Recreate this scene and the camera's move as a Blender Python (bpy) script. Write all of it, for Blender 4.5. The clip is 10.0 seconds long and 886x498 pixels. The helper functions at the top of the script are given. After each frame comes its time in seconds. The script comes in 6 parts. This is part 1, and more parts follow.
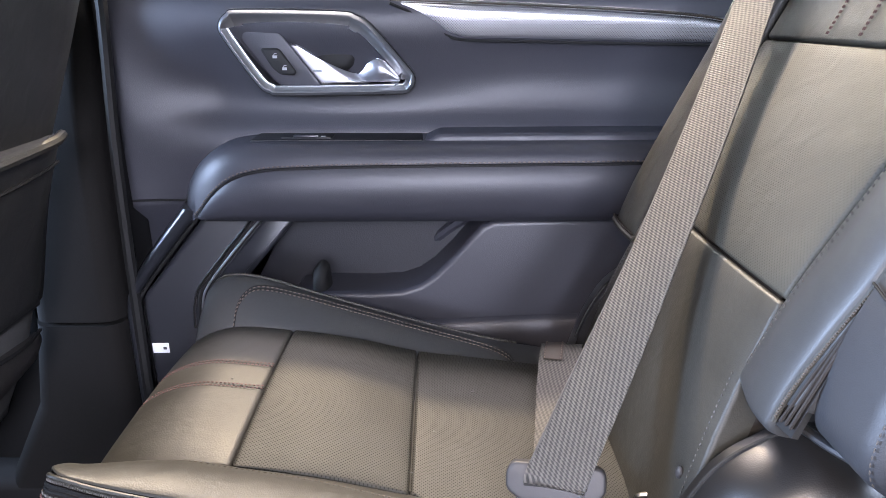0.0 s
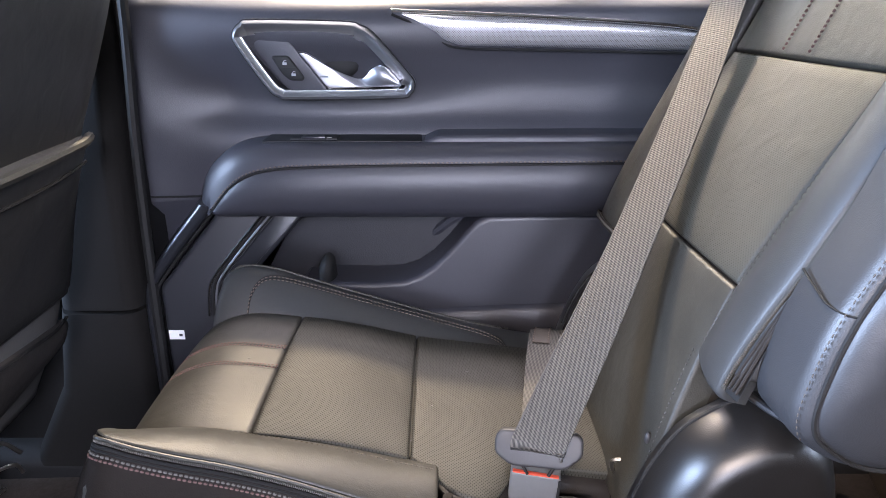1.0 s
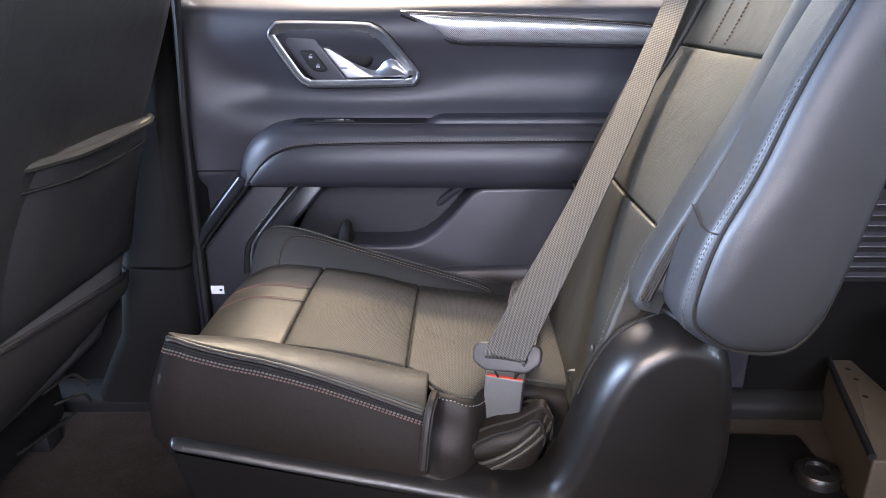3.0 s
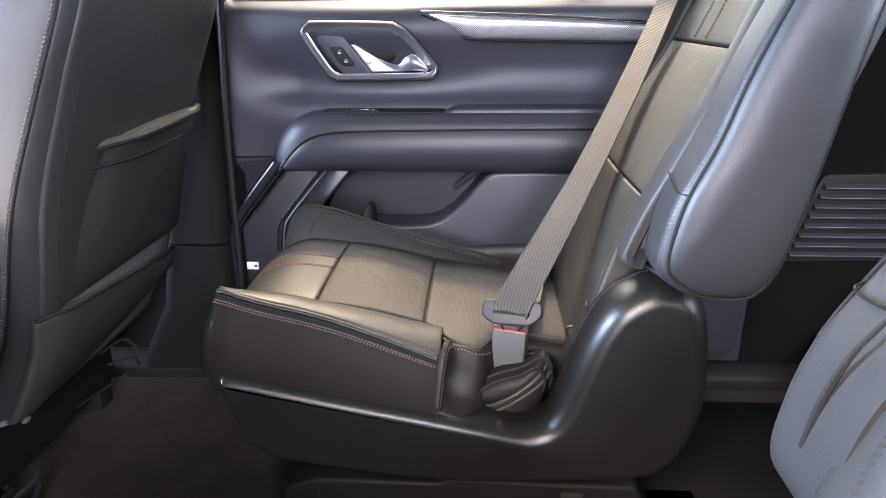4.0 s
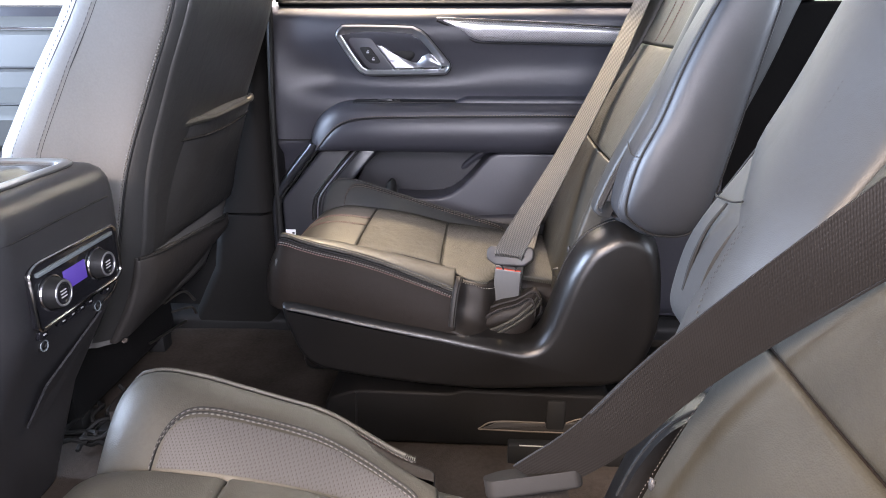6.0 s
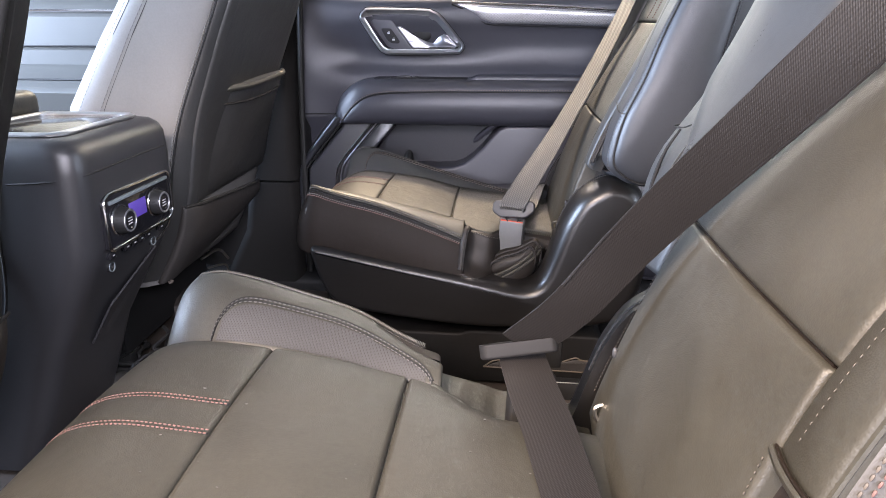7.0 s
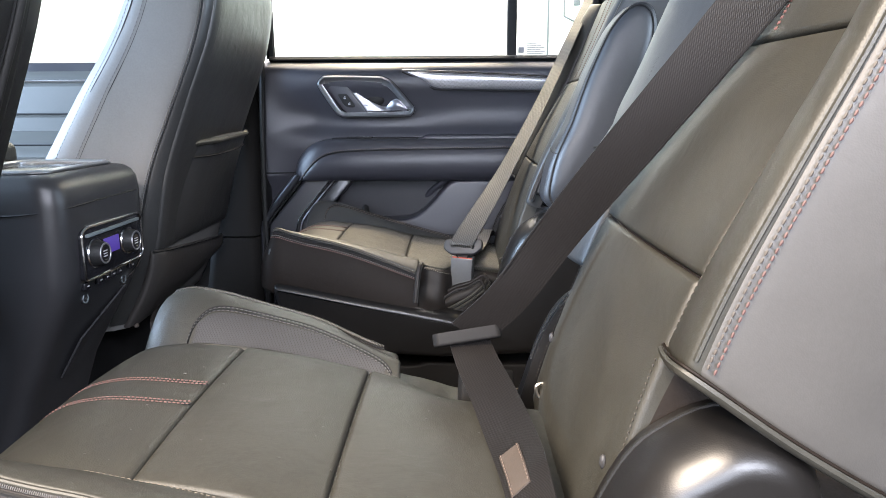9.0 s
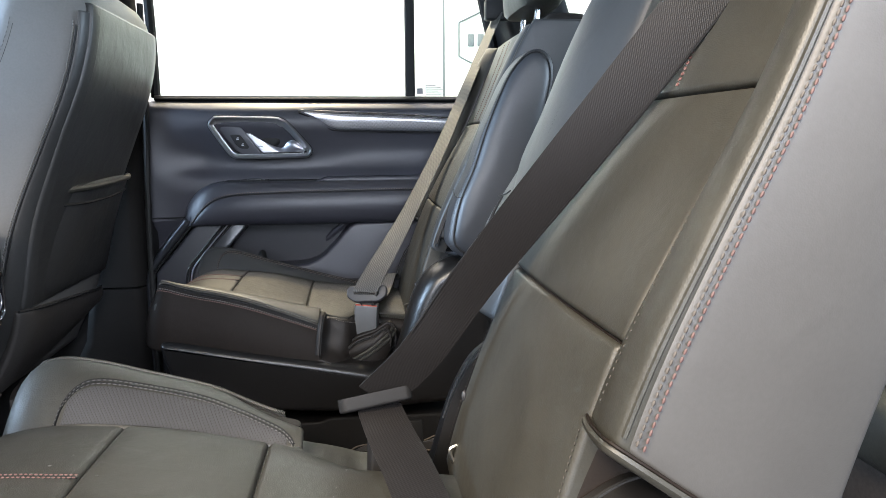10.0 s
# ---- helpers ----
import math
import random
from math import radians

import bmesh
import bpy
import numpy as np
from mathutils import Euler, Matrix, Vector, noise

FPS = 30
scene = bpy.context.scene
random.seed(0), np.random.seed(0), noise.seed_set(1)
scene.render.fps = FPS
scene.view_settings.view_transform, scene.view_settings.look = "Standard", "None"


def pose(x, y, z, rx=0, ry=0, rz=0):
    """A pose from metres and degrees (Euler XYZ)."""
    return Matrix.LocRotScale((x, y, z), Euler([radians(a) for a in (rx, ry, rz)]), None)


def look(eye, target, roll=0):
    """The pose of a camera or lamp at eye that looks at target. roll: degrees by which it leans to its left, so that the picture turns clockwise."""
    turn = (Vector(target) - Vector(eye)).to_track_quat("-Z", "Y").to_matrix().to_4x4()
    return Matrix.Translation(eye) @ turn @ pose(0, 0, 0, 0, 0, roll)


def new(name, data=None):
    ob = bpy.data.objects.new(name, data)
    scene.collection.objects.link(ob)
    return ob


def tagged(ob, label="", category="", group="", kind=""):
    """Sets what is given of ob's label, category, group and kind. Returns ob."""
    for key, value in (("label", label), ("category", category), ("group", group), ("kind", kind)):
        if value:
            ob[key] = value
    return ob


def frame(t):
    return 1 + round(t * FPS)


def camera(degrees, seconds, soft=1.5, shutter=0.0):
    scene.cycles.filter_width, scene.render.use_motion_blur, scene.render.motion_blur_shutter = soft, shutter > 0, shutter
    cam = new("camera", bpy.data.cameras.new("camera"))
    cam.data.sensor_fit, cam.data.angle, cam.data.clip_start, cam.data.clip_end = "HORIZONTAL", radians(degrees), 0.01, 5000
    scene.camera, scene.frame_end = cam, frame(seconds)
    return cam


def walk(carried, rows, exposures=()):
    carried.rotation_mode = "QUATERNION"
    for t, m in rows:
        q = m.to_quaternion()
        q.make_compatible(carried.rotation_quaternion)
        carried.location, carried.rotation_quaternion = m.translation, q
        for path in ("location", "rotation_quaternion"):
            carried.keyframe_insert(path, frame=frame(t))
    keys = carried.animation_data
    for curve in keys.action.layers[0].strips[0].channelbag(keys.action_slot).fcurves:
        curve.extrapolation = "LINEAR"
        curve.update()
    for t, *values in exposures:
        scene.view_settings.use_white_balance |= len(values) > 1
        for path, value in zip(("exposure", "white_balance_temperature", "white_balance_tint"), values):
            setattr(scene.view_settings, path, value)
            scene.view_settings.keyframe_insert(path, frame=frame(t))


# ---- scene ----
cam = camera(67.5, 10.0, soft=0.25)
PATH = [
    (0, (0.169, -0.138, 0.788), (0.184, 1.747, 0.12), 0.0),
    (0.5, (0.172, -0.167, 0.802), (0.183, 1.715, 0.125), -0.1),
    (1, (0.171, -0.203, 0.807), (0.188, 1.678, 0.128), 0.1),
    (1.5, (0.187, -0.243, 0.811), (0.195, 1.636, 0.128), 0.1),
    (2, (0.188, -0.294, 0.808), (0.187, 1.584, 0.121), 0.1),
    (2.5, (0.196, -0.331, 0.814), (0.176, 1.547, 0.127), -0.0),
    (4, (0.218, -0.49, 0.805), (0.108, 1.39, 0.132), -0.4),
    (4.5, (0.214, -0.553, 0.819), (0.091, 1.326, 0.146), -0.4),
    (5, (0.218, -0.603, 0.828), (0.089, 1.276, 0.155), -0.5),
    (5.5, (0.212, -0.656, 0.827), (0.095, 1.223, 0.153), -0.3),
    (6.8, (0.227, -0.868, 0.778), (0.095, 1.018, 0.126), 0.6),
    (7, (0.234, -0.891, 0.772), (0.07, 0.99, 0.112), 0.2),
    (7.5, (0.242, -0.958, 0.752), (-0.003, 0.925, 0.123), -0.0),
    (8, (0.249, -1.007, 0.738), (-0.005, 0.891, 0.163), -0.0),
    (8.5, (0.251, -1.015, 0.719), (0.042, 0.911, 0.22), -0.7),
    (9, (0.245, -1.006, 0.714), (0.208, 0.949, 0.293), -0.3),
    (9.5, (0.241, -0.994, 0.716), (0.387, 0.97, 0.366), -0.2),
    (10, (0.242, -0.964, 0.73), (0.502, 0.992, 0.407), -0.3),
]
EXPOSURES = [(0, 0.52, 6450, 28), (1.5, 0.26, 6450, 28), (2.5, 0.21, 6480, 28), (4, 0.42, 6680, 27), (5.5, 0.36, 6920, 28), (7, 0.35, 6880, 28), (8, 0.36, 6680, 25), (8.5, 0.21, 6630, 22), (9, -0.04, 6580, 20), (10, -0.37, 6540, 17)]
walk(cam, [(t, look(eye, target, roll)) for t, eye, target, roll in PATH], exposures=EXPOSURES)

# ---- world and lights ----
WALL_FAR, WALL_NEAR = 3.2, -4.2

world = bpy.data.worlds.new("showroom_air")
scene.world = world
world.use_nodes = True
world.node_tree.nodes["Background"].inputs["Color"].default_value = (0.75, 0.85, 1.0, 1)
world.node_tree.nodes["Background"].inputs["Strength"].default_value = 0.16


def area_lamp(name, eye, target, w, h, power, colour):
    data = bpy.data.lights.new(name, "AREA")
    data.shape, data.size, data.size_y, data.energy, data.color = "RECTANGLE", w, h, power, colour
    ob = new(name, data)
    ob.matrix_world = look(eye, target)
    return tagged(ob, kind="structure")


# warm spot beyond the closed door, added fill lights on the open side
area_lamp("warm_ceiling_lamp", (-0.10, 2.20, 2.54), (0.12, 0.42, 0.45), 0.11, 0.11, 95, (1.0, 0.87, 0.52))
# added cool fill for the door; the near wall holds no window
area_lamp("near_fill_light", (-0.45, -3.0, 1.12), (0.1, 0.5, 0.7), 2.0, 0.7, 140, (0.74, 0.87, 1.0))
# added fill that brightens the front seat backs, source unseen
area_lamp("near_side_fill", (1.05, -2.5, 1.75), (-0.15, 0.0, 0.55), 1.4, 0.5, 155, (0.80, 0.90, 1.0))
# cool fill added behind the cabin to lift surfaces facing the rear
area_lamp("rear_fill_light", (2.5, -0.3, 1.12), (-0.3, -0.2, 0.65), 1.3, 0.45, 95, (0.62, 0.84, 1.0))
area_lamp("near_ceiling_lamp", (-0.75, -1.75, 2.5), (0.2, -0.4, 0.5), 1.2, 0.5, 262, (1.0, 0.90, 0.70))
# unseen fill, added for the shell rims and the near backrest
area_lamp("second_fill_light", (-1.10, -2.6, 2.30), (0.4, -0.3, 0.7), 1.2, 0.4, 215, (1.0, 0.92, 0.76))
area_lamp("windscreen_lamp", (-2.4, 0.0, 1.15), (0.4, 0.2, 0.65), 1.3, 0.6, 350, (0.52, 0.76, 1.0))
# warm fill added to reach the far front seat's back
area_lamp("warm_rear_fill", (1.6, 2.4, 2.30), (-0.3, 0.43, 0.60), 0.25, 0.25, 26, (1.0, 0.88, 0.60))
area_lamp("far_wall_lamp", (0.2, 2.2, 3.0), (0.2, 3.2, 1.2), 3.0, 0.5, 300, (1.0, 0.98, 0.94))


# ---- materials ----
def material(name, colour, rough=0.5, metal=0.0, bump=0.0, scale=300.0, vary=0.15, big=6.0, spec=0.5, tint=None,
             coat=0.0, uneven=0.06, crease=0.0):
    """A principled surface with grain relief, and unevenness in colour and gloss at two scales."""
    m = bpy.data.materials.new(name)
    m.use_nodes = True
    nt = m.node_tree
    b = nt.nodes["Principled BSDF"]
    b.inputs["Metallic"].default_value = metal
    b.inputs["Specular IOR Level"].default_value = spec
    b.inputs["Coat Weight"].default_value = coat
    co = nt.nodes.new("ShaderNodeTexCoord")
    soft_noise = nt.nodes.new("ShaderNodeTexNoise")
    soft_noise.inputs["Scale"].default_value, soft_noise.inputs["Detail"].default_value = big, 5
    nt.links.new(co.outputs["Object"], soft_noise.inputs["Vector"])
    fine = nt.nodes.new("ShaderNodeTexNoise")
    fine.inputs["Scale"].default_value, fine.inputs["Detail"].default_value = scale * 0.35, 4
    nt.links.new(co.outputs["Object"], fine.inputs["Vector"])
    both = nt.nodes.new("ShaderNodeMix")
    both.data_type = "FLOAT"
    both.inputs[0].default_value = 0.4
    nt.links.new(soft_noise.outputs["Fac"], both.inputs[2])
    nt.links.new(fine.outputs["Fac"], both.inputs[3])
    ramp = nt.nodes.new("ShaderNodeValToRGB")
    c = Vector(colour)
    t = Vector(tint) if tint else c
    ramp.color_ramp.elements[0].position, ramp.color_ramp.elements[1].position = 0.3, 0.7
    ramp.color_ramp.elements[0].color = (*(c * (1 - vary)), 1)
    ramp.color_ramp.elements[1].color = (*(t * (1 + vary)), 1)
    nt.links.new(both.outputs[0], ramp.inputs["Fac"])
    nt.links.new(ramp.outputs["Color"], b.inputs["Base Color"])
    rr = nt.nodes.new("ShaderNodeMapRange")
    rr.inputs["To Min"].default_value, rr.inputs["To Max"].default_value = max(0.02, rough - uneven), min(1, rough + uneven)
    nt.links.new(soft_noise.outputs["Fac"], rr.inputs["Value"])
    nt.links.new(rr.outputs["Result"], b.inputs["Roughness"])
    if bump:
        vo = nt.nodes.new("ShaderNodeTexVoronoi")
        vo.inputs["Scale"].default_value = scale
        nt.links.new(co.outputs["Object"], vo.inputs["Vector"])
        bp = nt.nodes.new("ShaderNodeBump")
        bp.inputs["Strength"].default_value, bp.inputs["Distance"].default_value = bump, 0.00035
        nt.links.new(vo.outputs["Distance"], bp.inputs["Height"])
        nt.links.new(bp.outputs["Normal"], b.inputs["Normal"])
        if crease:
            folds = nt.nodes.new("ShaderNodeTexNoise")
            folds.inputs["Scale"].default_value, folds.inputs["Detail"].default_value, folds.inputs["Distortion"].default_value = 30, 2, 0.4
            nt.links.new(co.outputs["Object"], folds.inputs["Vector"])
            wide = nt.nodes.new("ShaderNodeBump")
            wide.inputs["Strength"].default_value, wide.inputs["Distance"].default_value = crease, 0.006
            nt.links.new(folds.outputs["Fac"], wide.inputs["Height"])
            nt.links.new(wide.outputs["Normal"], bp.inputs["Normal"])
    return m


def perforate(m, axes, pitch, hole=0.26, dark=0.35):
    """Adds a grid of pin holes to a leather: axes name the two directions of the sheet."""
    nt = m.node_tree
    b = nt.nodes["Principled BSDF"]
    co = nt.nodes.new("ShaderNodeTexCoord")
    sep = nt.nodes.new("ShaderNodeSeparateXYZ")
    nt.links.new(co.outputs["Object"], sep.inputs[0])

    def op(kind, a, second=None):
        n = nt.nodes.new("ShaderNodeMath")
        n.operation = kind
        for k, v in enumerate((a, second)):
            if v is None:
                continue
            if isinstance(v, (int, float)):
                n.inputs[k].default_value = v
            else:
                nt.links.new(v, n.inputs[k])
        return n.outputs[0]

    u, v = sep.outputs[axes[0]], sep.outputs[axes[1]]
    s, d = op("ADD", u, v), op("SUBTRACT", u, v)
    fs = op("SUBTRACT", op("FRACT", op("ADD", op("DIVIDE", s, pitch), 100.0)), 0.5)
    fd = op("SUBTRACT", op("FRACT", op("ADD", op("DIVIDE", d, pitch), 100.0)), 0.5)
    rr = op("SQRT", op("ADD", op("MULTIPLY", fs, fs), op("MULTIPLY", fd, fd)))
    is_hole = op("LESS_THAN", rr, hole)
    old = b.inputs["Base Color"].links[0].from_socket
    mix = nt.nodes.new("ShaderNodeMix")
    mix.data_type = "RGBA"
    nt.links.new(is_hole, mix.inputs[0])
    nt.links.new(old, mix.inputs[6])
    mix.inputs[7].default_value = (0.035 * dark, 0.033 * dark, 0.03 * dark, 1)
    nt.links.new(mix.outputs[2], b.inputs["Base Color"])
    gloss = op("MULTIPLY", op("SUBTRACT", 1.0, is_hole), b.inputs["Specular IOR Level"].default_value)
    nt.links.new(gloss, b.inputs["Specular IOR Level"])
    dimple = nt.nodes.new("ShaderNodeBump")
    dimple.inputs["Strength"].default_value, dimple.inputs["Distance"].default_value = 0.35, 0.0008
    nt.links.new(op("MINIMUM", rr, 0.42), dimple.inputs["Height"])
    if b.inputs["Normal"].links:
        nt.links.new(b.inputs["Normal"].links[0].from_socket, dimple.inputs["Normal"])
    nt.links.new(dimple.outputs["Normal"], b.inputs["Normal"])
    return m


LEATHER = material("black_leather", (0.0262, 0.0253, 0.0208), 0.51, bump=0.32, scale=700, vary=0.26, big=11, spec=0.38, uneven=0.14, crease=0.20)
PERF_XY = perforate(material("perforated_leather_flat", (0.0262, 0.0250, 0.0182), 0.60, bump=0.25, scale=850, vary=0.16, big=9, spec=0.4, uneven=0.1, crease=0.28), (0, 1), 0.0034, 0.24, 0.85)
PERF_YZ = perforate(material("perforated_leather_upright", (0.038, 0.0362, 0.0275), 0.60, bump=0.25, scale=850, vary=0.16, big=9, spec=0.4, uneven=0.1, crease=0.26), (1, 2), 0.0034, 0.16, 0.95)
PERF_YX = perforate(material("perforated_leather_bolster", (0.0315, 0.0310, 0.0318), 0.55, bump=0.25, scale=850, vary=0.12, big=9, spec=0.4, uneven=0.1), (0, 2), 0.0032, 0.19, 1.0)
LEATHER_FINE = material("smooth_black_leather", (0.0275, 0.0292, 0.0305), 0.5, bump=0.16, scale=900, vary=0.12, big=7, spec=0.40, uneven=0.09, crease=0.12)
VINYL = material("black_vinyl", (0.0125, 0.0102, 0.0088), 0.58, bump=0.3, scale=700, vary=0.2, big=7, spec=0.26, uneven=0.1, crease=0.2)
# vinyl copy toned down, with shade put into its colour
VINYL_SHADED = material("shaded_vinyl", (0.0088, 0.0062, 0.0047), 0.6, bump=0.3, scale=700, vary=0.2, big=7, spec=0.10, uneven=0.1, crease=0.2)
# darker, bluer copy: cool light on the far armrest put into colour
PAD_SHADED = material("blue_shaded_leather", (0.0215, 0.0228, 0.0258), 0.48, bump=0.22, scale=900, vary=0.12, big=7, uneven=0.1, crease=0.14)
# brighter leather copy, with the doorway light on the flank put in
FLANK_LIT = material("lit_flank_leather", (0.0435, 0.0418, 0.0395), 0.55, bump=0.14, scale=850, vary=0.12, big=6, uneven=0.1, crease=0.14)
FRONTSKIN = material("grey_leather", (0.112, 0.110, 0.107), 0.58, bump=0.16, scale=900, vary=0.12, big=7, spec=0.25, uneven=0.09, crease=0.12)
BACKVINYL = material("black_vinyl_cover", (0.0215, 0.0215, 0.0212), 0.44, bump=0.25, scale=700, vary=0.18, big=7, uneven=0.1, crease=0.2)
SHELL = material("grained_black_plastic", (0.0065, 0.0060, 0.0058), 0.35, bump=0.18, scale=900, vary=0.2, big=10, spec=0.5)
DOORSKIN = material("soft_black_door_plastic", (0.0320, 0.0322, 0.0400), 0.46, bump=0.22, scale=820, vary=0.08, big=5)
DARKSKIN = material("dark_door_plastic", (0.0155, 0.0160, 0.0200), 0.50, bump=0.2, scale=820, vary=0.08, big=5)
POCKETSKIN = material("hard_black_door_plastic", (0.0265, 0.0265, 0.0335), 0.42, bump=0.3, scale=700, vary=0.08, big=5)
# plastic copy darkened to paint the shade below the chairs
PLASTIC_SHADED = material("shaded_black_plastic", (0.0060, 0.0056, 0.0054), 0.6, bump=0.3, scale=700, vary=0.25, big=9, spec=0.14)
# near-black, so the rear side trim looks shaded by colour
TRIM_SHADED = material("shaded_trim_cloth", (0.0045, 0.0043, 0.0042), 0.95, bump=0.4, scale=500, vary=0.25, big=12, spec=0.08)
POCKET_SHADED = material("shaded_grained_plastic", (0.0125, 0.0125, 0.0160), 0.62, bump=0.5, scale=520, vary=0.22, big=30)
GLOSSY = material("semi_gloss_black_plastic", (0.014, 0.0148, 0.018), 0.30, bump=0.2, scale=900, vary=0.12, big=8)
PLASTIC = material("matt_black_plastic", (0.0105, 0.0105, 0.0108), 0.55, bump=0.2, scale=700, vary=0.2, big=8, spec=0.24)
PILLARSKIN = material("matt_pillar_plastic", (0.0085, 0.0078, 0.0072), 0.75, bump=0.25, scale=700, vary=0.2, big=8, spec=0.12)
BEIGE = material("worn_beige_plastic", (0.065, 0.049, 0.034), 0.6, bump=0.3, scale=600, vary=0.25, big=8)
FLAP = material("brown_black_vinyl", (0.022, 0.0195, 0.0180), 0.6, bump=0.3, scale=700, vary=0.2, big=7, uneven=0.1, crease=0.2)
CONSOLE = material("console_plastic", (0.022, 0.022, 0.024), 0.38, bump=0.3, scale=1300, vary=0.15, big=10)
RUBBER = material("black_rubber", (0.007, 0.007, 0.007), 0.7, vary=0.2, spec=0.3)
GLOSS = material("piano_black", (0.01, 0.01, 0.012), 0.12, vary=0.1)
CHROME = material("satin_chrome", (0.62, 0.62, 0.64), 0.16, metal=1.0, vary=0.06)
BRIGHT = material("bright_satin_chrome", (0.44, 0.445, 0.46), 0.32, metal=0.95, vary=0.05)
SATIN = material("satin_silver", (0.34, 0.34, 0.365), 0.36, metal=0.85, vary=0.05)
SILVER = perforate(material("silver_mesh_trim", (0.60, 0.59, 0.61), 0.34, metal=0.75, vary=0.1), (0, 2), 0.0034, 0.2, 3.0)
STEEL = material("bare_steel", (0.5, 0.48, 0.45), 0.3, metal=1.0, vary=0.15)
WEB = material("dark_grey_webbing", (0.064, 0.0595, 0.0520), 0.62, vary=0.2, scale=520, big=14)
# the same webbing darkened, to stand in for shade on the near belt
WEB_SHADED = material("shaded_webbing", (0.0062, 0.0050, 0.0047), 0.55, vary=0.12, scale=900, big=14, spec=0.26)
WEB_EDGE = material("webbing_selvedge", (0.042, 0.040, 0.037), 0.6, bump=0.3, scale=600, vary=0.2)
BUCKLE = material("grey_buckle_plastic", (0.088, 0.090, 0.092), 0.45, bump=0.1, scale=500, vary=0.08)
TONGUE_GREY = material("grey_tongue_plastic", (0.030, 0.030, 0.032), 0.5, bump=0.1, scale=500, vary=0.08, spec=0.35)
TONGUE = material("shaded_tongue_plastic", (0.0105, 0.0102, 0.0102), 0.6, bump=0.1, scale=500, vary=0.08, spec=0.12)
RED = material("red_plastic", (0.38, 0.05, 0.025), 0.45, vary=0.1)
THREAD_RED = material("red_thread", (0.092, 0.036, 0.033), 0.7, vary=0.2)
THREAD_GREY = material("grey_thread", (0.060, 0.058, 0.056), 0.7, vary=0.2)
THREAD_PINK = material("faded_red_thread", (0.110, 0.056, 0.048), 0.7, vary=0.2)
THREAD_LIGHT = material("light_grey_thread", (0.090, 0.083, 0.074), 0.7, vary=0.2)
THREAD_ROSE = material("rose_thread", (0.066, 0.034, 0.031), 0.7, vary=0.2)
THREAD_PALE = material("pale_tan_thread", (0.085, 0.072, 0.056), 0.7, vary=0.2)
THREAD_SOFT = material("faded_brown_thread", (0.044, 0.037, 0.031), 0.7, vary=0.2)
THREAD_DIM = material("dim_grey_thread", (0.018, 0.017, 0.016), 0.7, vary=0.2)
THREAD_DARK = material("brown_thread", (0.105, 0.078, 0.062), 0.7, vary=0.2)
CORD = material("ribbed_grey_cord", (0.062, 0.056, 0.050), 0.55, bump=0.2, scale=500, vary=0.15)
PIPING = material("grey_piping", (0.13, 0.12, 0.105), 0.5, bump=0.2, scale=500, vary=0.15)
CARPET = material("dark_brown_carpet", (0.039, 0.031, 0.026), 0.95, bump=0.9, scale=420, vary=0.4, big=12, spec=0.1)
LINER = material("grey_headliner", (0.30, 0.29, 0.27), 0.9, bump=0.2, scale=600, vary=0.05)
PATCH = material("beige_belt_label", (0.042, 0.032, 0.026), 0.7, bump=0.3, scale=500, vary=0.2)
WHITE = material("white_paper", (0.8, 0.8, 0.8), 0.6, vary=0.03)
FADED = material("faded_print", (0.22, 0.22, 0.23), 0.6, vary=0.05)
PRINT = material("grey_print", (0.035, 0.035, 0.04), 0.6, vary=0.05)
MARK = material("pale_icon_print", (0.30, 0.30, 0.31), 0.5, vary=0.05)
WALLPAINT = material("white_wall_paint", (0.80, 0.81, 0.79), 0.7, bump=0.05, scale=150, vary=0.03)
WALLGREY = material("grey_wall_paint", (0.24, 0.24, 0.24), 0.7, bump=0.05, scale=150, vary=0.05)
WALLTINT = material("pale_green_wall_paint", (0.72, 0.78, 0.72), 0.7, bump=0.05, scale=150, vary=0.03)
SIGNGREY = material("grey_sign_paint", (0.10, 0.12, 0.13), 0.5, vary=0.05)
CONCRETE = material("sealed_concrete", (0.09, 0.09, 0.088), 0.35, bump=0.1, scale=60, vary=0.15, big=2)
BODY = material("dark_body_paint", (0.03, 0.03, 0.035), 0.2, vary=0.05, coat=0.5)
TRIMGREY = material("pale_grey_trim", (0.056, 0.057, 0.054), 0.42, bump=0.15, scale=700, vary=0.06)


